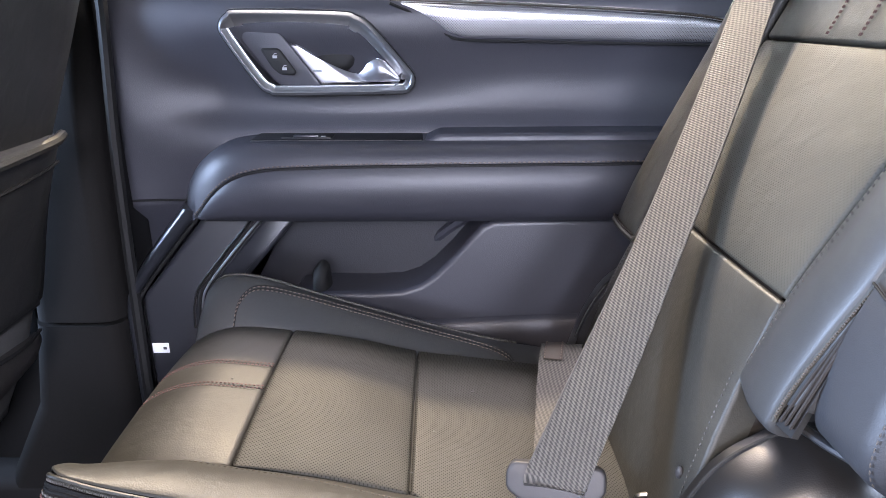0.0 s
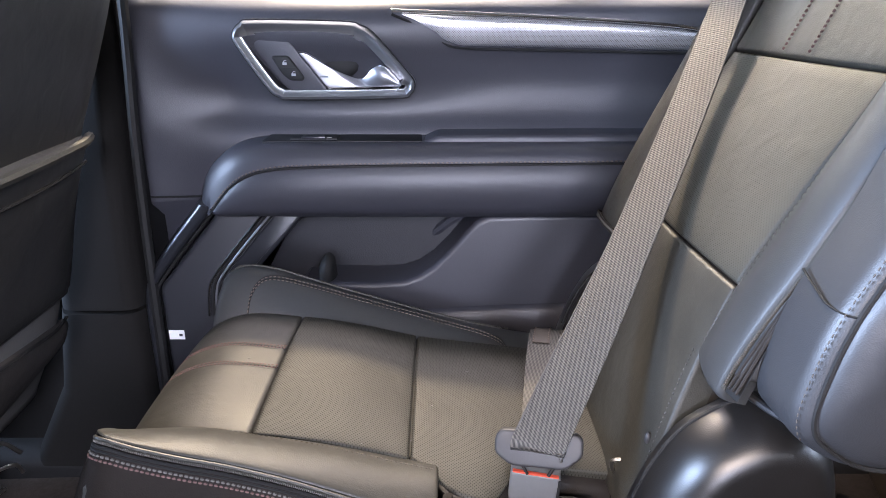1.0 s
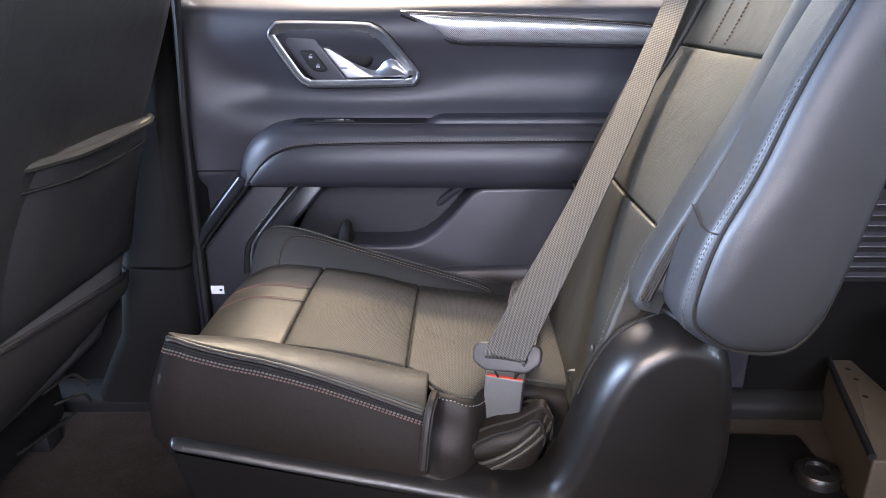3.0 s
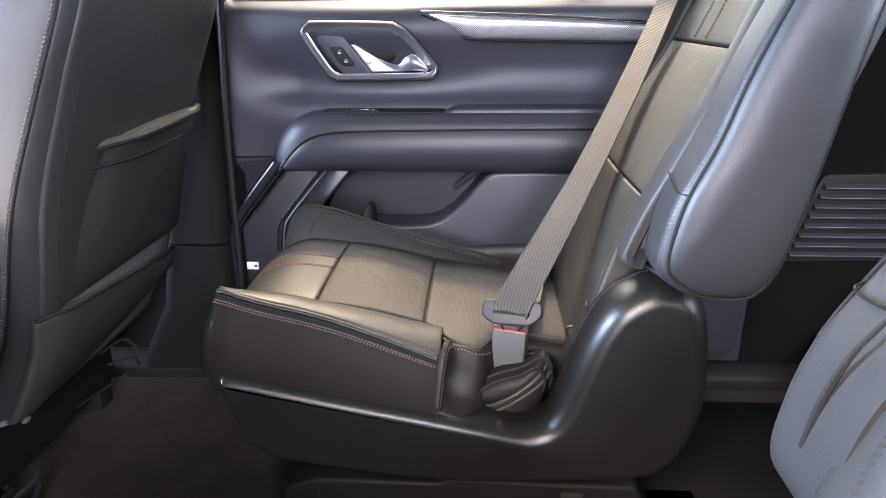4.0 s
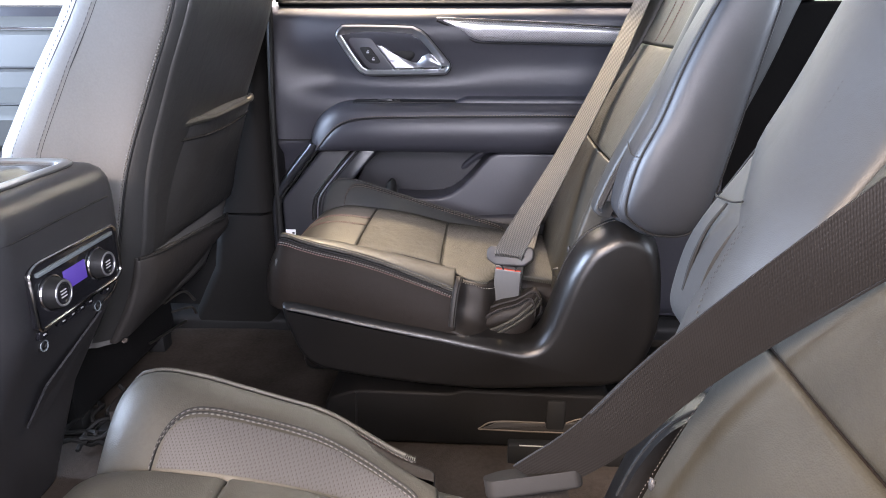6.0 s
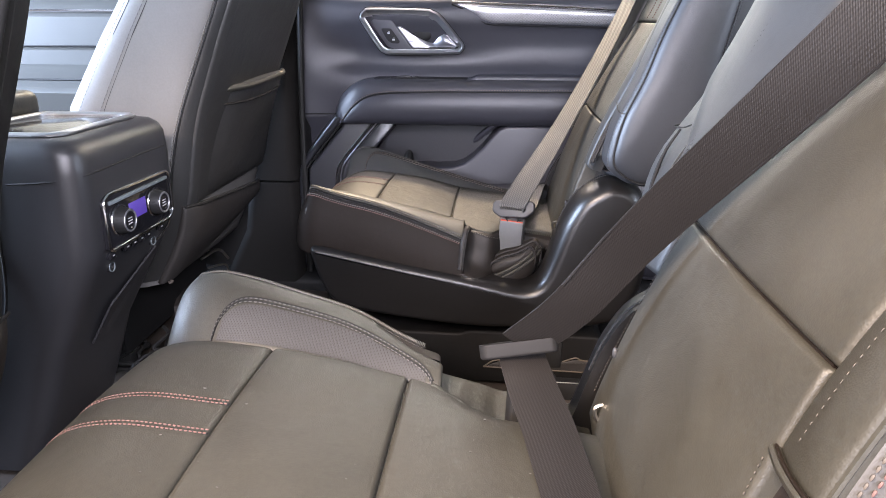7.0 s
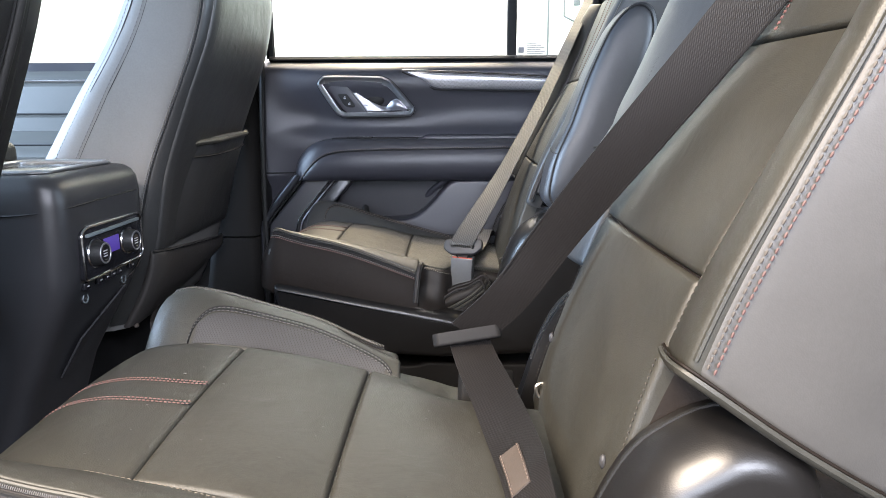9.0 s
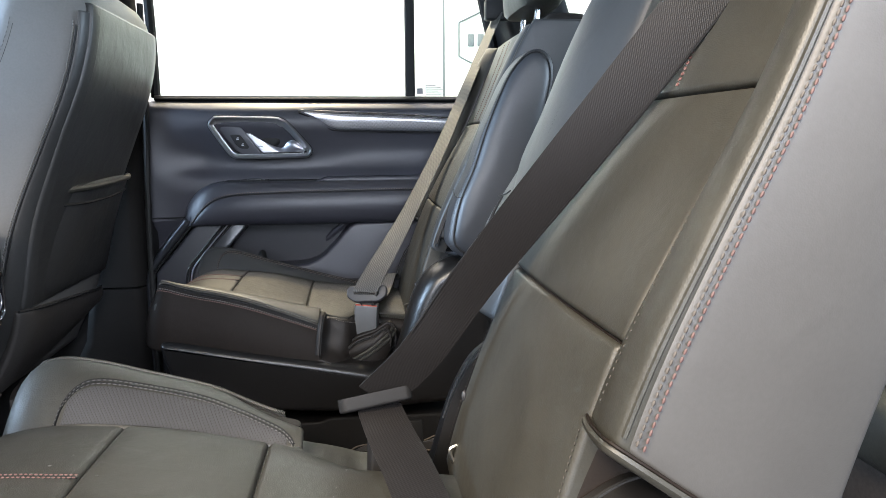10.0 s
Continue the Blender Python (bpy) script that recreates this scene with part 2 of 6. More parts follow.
def weave(m, rib, slant, deep):
    """Twill of a belt: slanted ribs across the strap, broken by the lengthwise threads, in metres of its own map."""
    nt = m.node_tree
    b = nt.nodes["Principled BSDF"]
    co = nt.nodes.new("ShaderNodeUVMap")
    co.uv_map = "weave"

    def bands(angle, period, wobble):
        turn = nt.nodes.new("ShaderNodeMapping")
        turn.inputs["Rotation"].default_value = (0, 0, radians(angle))
        nt.links.new(co.outputs["UV"], turn.inputs["Vector"])
        wv = nt.nodes.new("ShaderNodeTexWave")
        wv.bands_direction = "Y"
        wv.inputs["Scale"].default_value = 2 * math.pi / (20 * period)
        wv.inputs["Distortion"].default_value, wv.inputs["Detail Scale"].default_value = wobble, 4.0
        nt.links.new(turn.outputs["Vector"], wv.inputs["Vector"])
        return wv.outputs["Fac"]

    ribs, cross = bands(slant, rib, 0.8), bands(slant + 52, rib * 1.9, 0.5)
    mixed = nt.nodes.new("ShaderNodeMix")
    mixed.data_type = "FLOAT"
    mixed.inputs[0].default_value = 0.44
    nt.links.new(ribs, mixed.inputs[2])
    nt.links.new(cross, mixed.inputs[3])
    ramp = nt.nodes.new("ShaderNodeValToRGB")
    ramp.color_ramp.elements[0].position, ramp.color_ramp.elements[1].position = 0.30, 0.72
    ramp.color_ramp.elements[0].color, ramp.color_ramp.elements[1].color = (1 - deep, 1 - deep, 1 - deep, 1), (1, 1, 1, 1)
    nt.links.new(mixed.outputs[0], ramp.inputs["Fac"])
    mul = nt.nodes.new("ShaderNodeMix")
    mul.data_type, mul.blend_type = "RGBA", "MULTIPLY"
    mul.inputs[0].default_value = 1.0
    nt.links.new(b.inputs["Base Color"].links[0].from_socket, mul.inputs[6])
    nt.links.new(ramp.outputs["Color"], mul.inputs[7])
    nt.links.new(mul.outputs[2], b.inputs["Base Color"])
    bp = nt.nodes.new("ShaderNodeBump")
    bp.inputs["Strength"].default_value, bp.inputs["Distance"].default_value = 0.68 * deep, 0.0007
    nt.links.new(mixed.outputs[0], bp.inputs["Height"])
    nt.links.new(bp.outputs["Normal"], b.inputs["Normal"])
    return m


weave(WEB, 0.0022, 26, 0.90)
WEB_SHADED.node_tree.nodes["Principled BSDF"].inputs["Sheen Weight"].default_value = 0.02
weave(WEB_SHADED, 0.0015, 40, 0.56)

SCREEN = bpy.data.materials.new("violet_screen")
SCREEN.use_nodes = True
SCREEN.node_tree.nodes["Principled BSDF"].inputs["Base Color"].default_value = (0.03, 0.02, 0.1, 1)
SCREEN.node_tree.nodes["Principled BSDF"].inputs["Emission Color"].default_value = (0.16, 0.09, 0.75, 1)
SCREEN.node_tree.nodes["Principled BSDF"].inputs["Emission Strength"].default_value = 0.3

GLASS = bpy.data.materials.new("window_glass")
GLASS.use_nodes = True
nt = GLASS.node_tree
nt.nodes.remove(nt.nodes["Principled BSDF"])
tr, gl, mx, fr = (nt.nodes.new(k) for k in ("ShaderNodeBsdfTransparent", "ShaderNodeBsdfGlossy", "ShaderNodeMixShader", "ShaderNodeFresnel"))
tr.inputs["Color"].default_value = (0.90, 0.95, 0.92, 1)
gl.inputs["Roughness"].default_value = 0.02
nt.links.new(fr.outputs[0], mx.inputs[0])
nt.links.new(tr.outputs[0], mx.inputs[1])
nt.links.new(gl.outputs[0], mx.inputs[2])
nt.links.new(mx.outputs[0], nt.nodes["Material Output"].inputs["Surface"])


# ---- mesh building ----
def thing(name, label, category, group="", at=(0, 0, 0), kind=""):
    ob = new(name)
    ob.empty_display_size = 0.05
    ob.location = at
    return tagged(ob, label, category, group, kind)


def part(name, geo, mat, parent=None, label="", smooth=40, category="", kind="", group=""):
    """Links one mesh, given in world coordinates, under a thing or a part."""
    me = bpy.data.meshes.new(name)
    me.from_pydata([tuple(v) for v in geo[0]], [], geo[1])
    me.materials.append(mat)
    if len(geo) > 2:
        layer = me.uv_layers.new(name="weave")
        for loop in me.loops:
            layer.data[loop.index].uv = geo[2][loop.vertex_index]
    bm = bmesh.new()
    bm.from_mesh(me)
    bmesh.ops.recalc_face_normals(bm, faces=bm.faces)
    bm.to_mesh(me)
    bm.free()
    if smooth:
        me.shade_smooth()
        me.set_sharp_from_angle(angle=radians(smooth))
    ob = new(name, me)
    if parent:
        ob.parent = parent
        if parent.type == "EMPTY":
            ob.matrix_parent_inverse = Matrix.Translation(parent.location).inverted()
    return tagged(ob, label, category, group, kind)


def join(*geos):
    verts, faces = [], []
    for v, f in geos:
        k = len(verts)
        verts += list(v)
        faces += [tuple(i + k for i in q) for q in f]
    return verts, faces


def interp(table, x):
    """Smooth value between the rows of a table of (x, value)."""
    if x <= table[0][0]:
        return table[0][1]
    for k in range(len(table) - 1):
        (x0, y0), (x1, y1) = table[k], table[k + 1]
        if x <= x1:
            ym = table[k - 1] if k else (2 * x0 - x1, 2 * y0 - y1)
            yp = table[k + 2] if k + 2 < len(table) else (2 * x1 - x0, 2 * y1 - y0)
            h = x1 - x0
            m0, m1 = (y1 - ym[1]) / (x1 - ym[0]) * h, (yp[1] - y0) / (yp[0] - x0) * h
            t = (x - x0) / h
            return ((2 * t**3 - 3 * t * t + 1) * y0 + (t**3 - 2 * t * t + t) * m0
                    + (3 * t * t - 2 * t**3) * y1 + (t**3 - t * t) * m1)
    return table[-1][1]


def spline(pts, n=8, closed=False):
    """Catmull-Rom through the points."""
    pts = [Vector(p) for p in pts]
    out, m = [], len(pts)
    for k in range(m if closed else m - 1):
        if closed:
            a, b, c, d = (pts[(k + j) % m] for j in (-1, 0, 1, 2))
        else:
            b, c = pts[k], pts[k + 1]
            a = pts[k - 1] if k else b * 2 - c
            d = pts[k + 2] if k + 2 < m else c * 2 - b
        for j in range(n):
            t = j / n
            out.append(0.5 * (2 * b + (c - a) * t + (2 * a - 5 * b + 4 * c - d) * t * t + (3 * b - a - 3 * c + d) * t**3))
    if not closed:
        out.append(pts[-1].copy())
    return out


def tube(pts, r, n=8, closed=False, flat=1.0, up=None):
    pts = [Vector(p) for p in pts]
    m = len(pts)
    verts, faces = [], []
    ref = None
    for k, p in enumerate(pts):
        a = pts[(k - 1) % m] if (closed or k) else p
        b = pts[(k + 1) % m] if (closed or k < m - 1) else p
        t = (b - a).normalized()
        if ref is None:
            ref = Vector(up) if up else t.orthogonal()
        ref = (ref - t * ref.dot(t)).normalized()
        side = t.cross(ref)
        rad = r[k] if isinstance(r, (list, tuple)) else r
        for j in range(n):
            w = 2 * math.pi * j / n
            verts.append(p + ref * (math.cos(w) * rad * flat) + side * (math.sin(w) * rad))
    for k in range(m if closed else m - 1):
        for j in range(n):
            a, b = k * n + j, k * n + (j + 1) % n
            c, d = ((k + 1) % m) * n + (j + 1) % n, ((k + 1) % m) * n + j
            faces.append((a, b, c, d))
    if not closed:
        faces += [tuple(range(n)), tuple((m - 1) * n + j for j in range(n))]
    return verts, faces


def loft(rings, cap=True, closed=True):
    n = len(rings[0])
    verts = [Vector(p) for r in rings for p in r]
    faces = []
    for k in range(len(rings) - 1):
        for j in range(n if closed else n - 1):
            a, b = k * n + j, k * n + (j + 1) % n
            faces.append((a, b, b + n, a + n))
    if cap and closed:
        faces += [tuple(range(n)), tuple((len(rings) - 1) * n + j for j in range(n))]
    return verts, faces


def from_bm(bm):
    bm.verts.index_update()
    geo = [v.co.copy() for v in bm.verts], [tuple(v.index for v in f.verts) for f in bm.faces]
    bm.free()
    return geo


def rbox(lo, hi, r=0.004, seg=2, m=None):
    """A box with rounded edges between two corners."""
    bm = bmesh.new()
    lo, hi = Vector(lo), Vector(hi)
    bmesh.ops.create_cube(bm, size=1, matrix=Matrix.Translation((lo + hi) / 2) @ Matrix.Diagonal((*(hi - lo), 1)))
    if r:
        bmesh.ops.bevel(bm, geom=bm.edges[:], offset=r, segments=seg, profile=0.5, affect="EDGES")
    if m:
        bm.transform(m)
    return from_bm(bm)


def slab(outline, to3d, a, b, r=0.003, seg=2, deep=0.0, ease=None):
    """An outline (list of 2D points) pushed from depth a to depth b, with a rounded rim at b."""
    n = len(outline)
    pts = [Vector((p[0], p[1], 0)) for p in outline]
    area = sum(pts[k].x * pts[(k + 1) % n].y - pts[(k + 1) % n].x * pts[k].y for k in range(n))
    s = 1 if area > 0 else -1
    inward = []
    for k in range(n):
        e0, e1 = (pts[k] - pts[k - 1]).normalized(), (pts[(k + 1) % n] - pts[k]).normalized()
        nrm = Vector((-(e0 + e1).y, (e0 + e1).x, 0)) * s
        inward.append(nrm.normalized() if nrm.length > 1e-6 else Vector((0, 0, 0)))
    sign = 1 if b > a else -1
    deep = deep or r
    rings = [[to3d(p.x, p.y, a) for p in pts]]
    for k in range(seg + 2):
        w = math.pi / 2 * k / (seg + 1)
        ks = [ease(p.x) if ease else 1.0 for p in pts]
        rings.append([to3d(p.x + i.x * r * f * (1 - math.cos(w)), p.y + i.y * r * f * (1 - math.cos(w)), b - sign * deep * f * (1 - math.sin(w)))
                      for p, i, f in zip(pts, inward, ks)])
    return loft(rings)


def dome(outline, to3d, a, b, power=3.0, rings=9):
    """A pad over an outline: from depth a at the rim, bulging to depth b in the middle."""
    c = Vector((sum(p[0] for p in outline), sum(p[1] for p in outline))) / len(outline)
    rr = []
    for k in range(rings + 1):
        s = math.cos(math.pi / 2 * k / (rings + 0.6))
        h = (1 - s**power) ** (1 / 2.2)
        rr.append([to3d(c.x + (p[0] - c.x) * s, c.y + (p[1] - c.y) * s, a + (b - a) * h) for p in outline])
    return loft(rr)


def samples(length, r, n):
    inner = [r + (length - 2 * r) * k / n for k in range(n + 1)]
    edge = [0.0, 0.06 * r, 0.25 * r, 0.6 * r]
    row = edge + inner + [length - e for e in reversed(edge)]
    return [(0.0, 1)] + [(d / length, 0) for d in row] + [(1.0, 1)]


def panel(surf, lu, lv, out, r=0.006, depth=0.015, puff=0.0, nu=14, nv=14):
    """A stuffed panel on surf(u, v), of about lu by lv metres, with rolled edges that dive into the seams."""
    us, vs = samples(lu, r, nu), samples(lv, r, nv)
    out = Vector(out)

    def roll(t, length, extra):
        d = min(t, 1 - t) * length
        k = 1 - min(1.0, d / r)
        return r * (1 - math.sqrt(max(0.0, 1 - k * k))) + extra * depth

    rows = []
    for u, eu in us:
        row = []
        for v, ev in vs:
            h = 0.004
            p = Vector(surf(u, v))
            ua, ub, va, vb = max(0, u - h), min(1, u + h), max(0, v - h), min(1, v + h)
            n = (Vector(surf(ub, v)) - Vector(surf(ua, v))).cross(Vector(surf(u, vb)) - Vector(surf(u, va)))
            if n.length < 1e-12:
                n = out.copy()
            n.normalize()
            if n.dot(out) < 0:
                n = -n
            lift = puff * (math.sin(math.pi * u) * math.sin(math.pi * v)) ** 0.5 if puff else 0
            row.append(p + n * (lift - min(roll(u, lu, eu) + roll(v, lv, ev), r + depth)))
        rows.append(row)
    return loft(rows, cap=False, closed=False)


def arclen(pts):
    out = [0.0]
    for a, b in zip(pts, pts[1:]):
        out.append(out[-1] + (b - a).length)
    return out


def stitches(pts, dash=0.0042, gap=0.0026, r=0.0007, lift=(0, 0, 0)):
    """A row of thread dashes along a line."""
    pts = [Vector(p) + Vector(lift) for p in pts]
    cum = arclen(pts)
    geos, d = [], 0.0

    def at(x):
        for k in range(len(cum) - 1):
            if x <= cum[k + 1]:
                return pts[k].lerp(pts[k + 1], (x - cum[k]) / max(1e-9, cum[k + 1] - cum[k]))
        return pts[-1]

    while d + dash < cum[-1]:
        a, b = at(d), at(d + dash)
        geos.append(tube([a, a.lerp(b, 0.25), a.lerp(b, 0.75), b], [r * 0.5, r, r, r * 0.5], n=5))
        d += dash + gap
    return join(*geos)


def ribbon(pts, wides, half, thick=0.0013, across=7, uv=False):
    """A strap: middle line, direction across at each point, half width. Slightly crowned."""
    rings, marks = [], []
    pts = [Vector(p) for p in pts]
    run = arclen(pts)
    for k, p in enumerate(pts):
        t = (pts[min(k + 1, len(pts) - 1)] - pts[max(k - 1, 0)]).normalized()
        w = Vector(wides[k])
        w = (w - t * w.dot(t)).normalized()
        n = t.cross(w)
        up = [p + w * (half * s) + n * (thick * (1 - 0.3 * abs(s))) for s in np.linspace(-1, 1, across)]
        dn = [p + w * (half * s) - n * thick * (1 - 0.3 * abs(s)) for s in np.linspace(1, -1, across)]
        rings.append(up + dn)
        marks += [(half * s, run[k]) for s in np.linspace(-1, 1, across)] + [(half * s, run[k]) for s in np.linspace(1, -1, across)]
    geo = loft(rings)
    return (*geo, marks) if uv else geo


def yplane(x, z, d):
    return Vector((x, d, z))


def xplane(y, z, d):
    return Vector((d, y, z))


def zplane(x, y, d):
    return Vector((x, y, d))


def rounded(outline, r=0.01, n=4):
    """A 2D polygon with its corners rounded."""
    pts = [Vector((p[0], p[1])) for p in outline]
    out, m = [], len(pts)
    for k in range(m):
        a, b, c = pts[k - 1], pts[k], pts[(k + 1) % m]
        rr = min(r, (a - b).length * 0.48, (c - b).length * 0.48)
        p0, p1 = b + (a - b).normalized() * rr, b + (c - b).normalized() * rr
        for j in range(n + 1):
            t = j / n
            out.append((1 - t) ** 2 * p0 + 2 * t * (1 - t) * b + t * t * p1)
    return out


def ball(c, rx, ry, rz, nu=10, nv=7):
    rings = []
    for k in range(nv + 1):
        w = math.pi * (0.03 + 0.94 * k / nv)
        rings.append([Vector((c[0] + rx * math.sin(w) * math.cos(2 * math.pi * j / nu),
                              c[1] + ry * math.sin(w) * math.sin(2 * math.pi * j / nu),
                              c[2] + rz * math.cos(w))) for j in range(nu)])
    return loft(rings)


# ---- showroom ----
part("floor", rbox((-5, WALL_NEAR, -0.66), (5, WALL_FAR, -0.56), 0), CONCRETE, label="smooth grey concrete showroom floor under the car", category="floor", kind="structure", smooth=0)
part("wall_far", rbox((-5, WALL_FAR, -0.56), (0.62, WALL_FAR + 0.1, 3.4), 0), WALLPAINT, label="brightly lit white painted showroom wall", category="wall", kind="structure", smooth=0)
part("wall_far_bay", rbox((0.62, WALL_FAR, -0.56), (5, WALL_FAR + 0.1, 3.4), 0), WALLTINT, label="brightly lit pale green painted wall bay", category="wall", kind="structure", smooth=0)
part("wall_near", rbox((-5, WALL_NEAR - 0.1, -0.56), (5, WALL_NEAR, 3.4), 0), WALLGREY, label="plain grey showroom wall", category="wall", kind="structure", smooth=0)
part("wall_front", rbox((-5.1, WALL_NEAR, -0.56), (-5, WALL_FAR, 3.4), 0), WALLGREY, label="plain grey showroom wall", category="wall", kind="structure", smooth=0)
part("wall_back", rbox((5, WALL_NEAR, -0.56), (5.1, WALL_FAR, 3.4), 0), WALLGREY, label="plain grey showroom wall", category="wall", kind="structure", smooth=0)
part("ceiling", rbox((-5, WALL_NEAR, 3.4), (5, WALL_FAR, 3.5), 0), WALLGREY, label="plain grey showroom ceiling", category="ceiling", kind="structure", smooth=0)

sign = thing("wall_sign", "grey outlined hexagonal sign mounted on the wall", "sign", at=(1.1, WALL_FAR, 1.35))
hexa = [(0.90, 1.24), (0.90, 1.44), (1.09, 1.53), (1.28, 1.44), (1.28, 1.24), (1.09, 1.15)]
part("sign_outline", tube([(x, WALL_FAR - 0.004, z) for x, z in hexa], 0.006, n=6, closed=True), SIGNGREY, sign, "thin grey outline")
for k, x in enumerate((0.975, 1.035, 1.10, 1.16, 1.22)):
    part("sign_bar", rbox((x - 0.02, WALL_FAR - 0.008, 1.30), (x + 0.02, WALL_FAR - 0.001, 1.375), 0.002), SIGNGREY, sign, "dark grey block")
part("wall_joint", rbox((0.80, WALL_FAR - 0.006, 0.3), (0.812, WALL_FAR - 0.001, 3.3), 0.001), SIGNGREY, label="thin vertical joint strip on the wall", category="trim", kind="structure")

# ---- car body round the cabin ----
FLOOR = 0.09


def carpet_sheet():
    rows = []
    for i in range(61):
        x = -1.5 + 3.2 * i / 60
        row = []
        for j in range(33):
            y = -0.79 + 1.58 * j / 32
            z = FLOOR + 0.006 * noise.noise((x * 4, y * 4, 0.3)) + 0.003 * noise.noise((x * 13, y * 13, 2.3))
            row.append(Vector((x, y, z)))
        rows.append(row)
    return loft(rows, cap=False, closed=False)


part("cabin_floor", carpet_sheet(), CARPET, label="dark brown worn cabin carpet", category="carpet", kind="structure")
part("floor_pan", rbox((-1.6, -0.86, -0.06), (1.8, 0.86, 0.07), 0.02), BODY, label="dark painted floor pan of the car", category="car body", kind="structure")
for s in (1, -1):
    part("door_sill", slab(rounded([(s * 0.69, 0.06), (s * 0.69, 0.118), (s * 0.72, 0.135), (s * 0.86, 0.135), (s * 0.86, 0.0)], 0.012),
                           lambda y, z, d: Vector((d, y, z)), -1.5, 1.7, 0.003), PLASTIC,
         label="black plastic door sill trim", category="sill", kind="structure")

# pillars between the front and the rear doors
for s in (1, -1):
    pil = thing("pillar_trim", "black moulded plastic pillar trim beside the door", "pillar", group="pillar trims", at=(-0.33, s * 0.75, FLOOR), kind="structure")
    sec = []
    for z, x0, x1, y0 in ((0.10, -0.50, -0.268, 0.690), (0.16, -0.47, -0.272, 0.694), (0.24, -0.43, -0.275, 0.70), (0.375, -0.41, -0.276, 0.705)):
        o = rounded([(x0, y0 + 0.03), (x0 + 0.02, y0), (x1 - 0.016, y0), (x1, y0 + 0.02), (x1, 0.82), (x0, 0.82)], 0.012)
        sec.append([Vector((p.x, s * p.y, z)) for p in o])
    part("lower_cover", loft(sec), PILLARSKIN, pil)
    sec = []
    for z, x0, x1, y0 in ((0.380, -0.41, -0.276, 0.708), (0.60, -0.40, -0.274, 0.715), (0.84, -0.385, -0.268, 0.735), (1.05, -0.37, -0.262, 0.71), (1.28, -0.35, -0.25, 0.66)):
        o = rounded([(x0, y0 + 0.03), (x0 + 0.02, y0), (x1 - 0.016, y0), (x1, y0 + 0.02), (x1, 0.84 - max(0, z - 0.84) * 0.3), (x0, 0.84 - max(0, z - 0.84) * 0.3)], 0.012)
        sec.append([Vector((p.x, s * p.y, z)) for p in o])
    part("upper_cover", loft(sec), PILLARSKIN, pil)
    part("weather_seal", tube(spline([(-0.262, s * 0.722, 0.11), (-0.262, s * 0.727, 0.3), (-0.258, s * 0.735, 0.6), (-0.252, s * 0.752, 0.82), (-0.245, s * 0.74, 1.05)], 8), 0.0075, n=8), RUBBER, pil, "black rubber seal")

# roof, rails and rear side trims
part("roof_liner", rbox((-1.3, -0.66, 1.28), (1.8, 0.66, 1.34), 0.02), LINER, label="pale grey cloth headliner", category="headliner", kind="structure")
part("roof_skin", rbox((-1.3, -0.72, 1.345), (1.8, 0.72, 1.37), 0.01), BODY, label="dark painted roof of the car", category="car body", kind="structure")
for s in (1, -1):
    part("roof_rail_trim", slab(rounded([(s * 0.64, 1.235), (s * 0.60, 1.279), (s * 0.74, 1.34), (s * 0.80, 1.275), (s * 0.76, 1.235)], 0.015),
                                lambda y, z, d: Vector((d, y, z)), -1.3, 1.8, 0.004), LINER, label="pale grey roof rail trim", category="trim", kind="structure")

for s in (1, -1):
    side = thing("rear_side_trim", "black plastic side trim behind the second row", "side trim", group="rear side trims", at=(1.1, s * 0.75, FLOOR), kind="structure")
    o = rounded([(0.74, 0.10), (0.735, 0.42), (0.74, 0.84), (1.75, 0.84), (1.75, 0.10)], 0.03)
    part("side_panel", slab(o, lambda x, z, d: Vector((x, s * d, z)), 0.82, 0.725, 0.01), TRIM_SHADED, side)
    # upright cover of the pillar, leaning forward as it rises
    part("pillar_cover", loft([[Vector((x, s * y, z)) for x, y in rounded([(x0, 0.70), (x0 + 0.16, 0.69), (x0 + 0.2, 0.83), (x0 - 0.02, 0.83)], 0.02)]
                               for z, x0 in ((0.84, 0.70), (0.97, 0.645), (1.10, 0.60), (1.28, 0.55))]), PLASTIC, side)
    lv = part("louvre_frame", slab(rounded([(0.775, 0.355), (0.835, 0.525), (1.05, 0.53), (0.99, 0.36)], 0.012), lambda x, z, d: Vector((x, s * d, z)), 0.73, 0.714, 0.004), PLASTIC, side)
    for k in range(8):
        z = 0.375 + 0.0185 * k
        x0 = 0.795 + 0.006 * k
        part("slat", rbox((x0, -0.006, -0.0022), (x0 + 0.19, 0.006, 0.0022), 0.0012, 1, Matrix.Translation((0, s * 0.708, z)) @ Euler((s * 0.5, 0, 0)).to_matrix().to_4x4()), DOORSKIN, lv)
    part("rear_glass", rbox((0.78, s * 0.785 - 0.002, 0.845), (1.75, s * 0.785 + 0.002, 1.2), 0), GLASS, side, smooth=0).visible_shadow = False


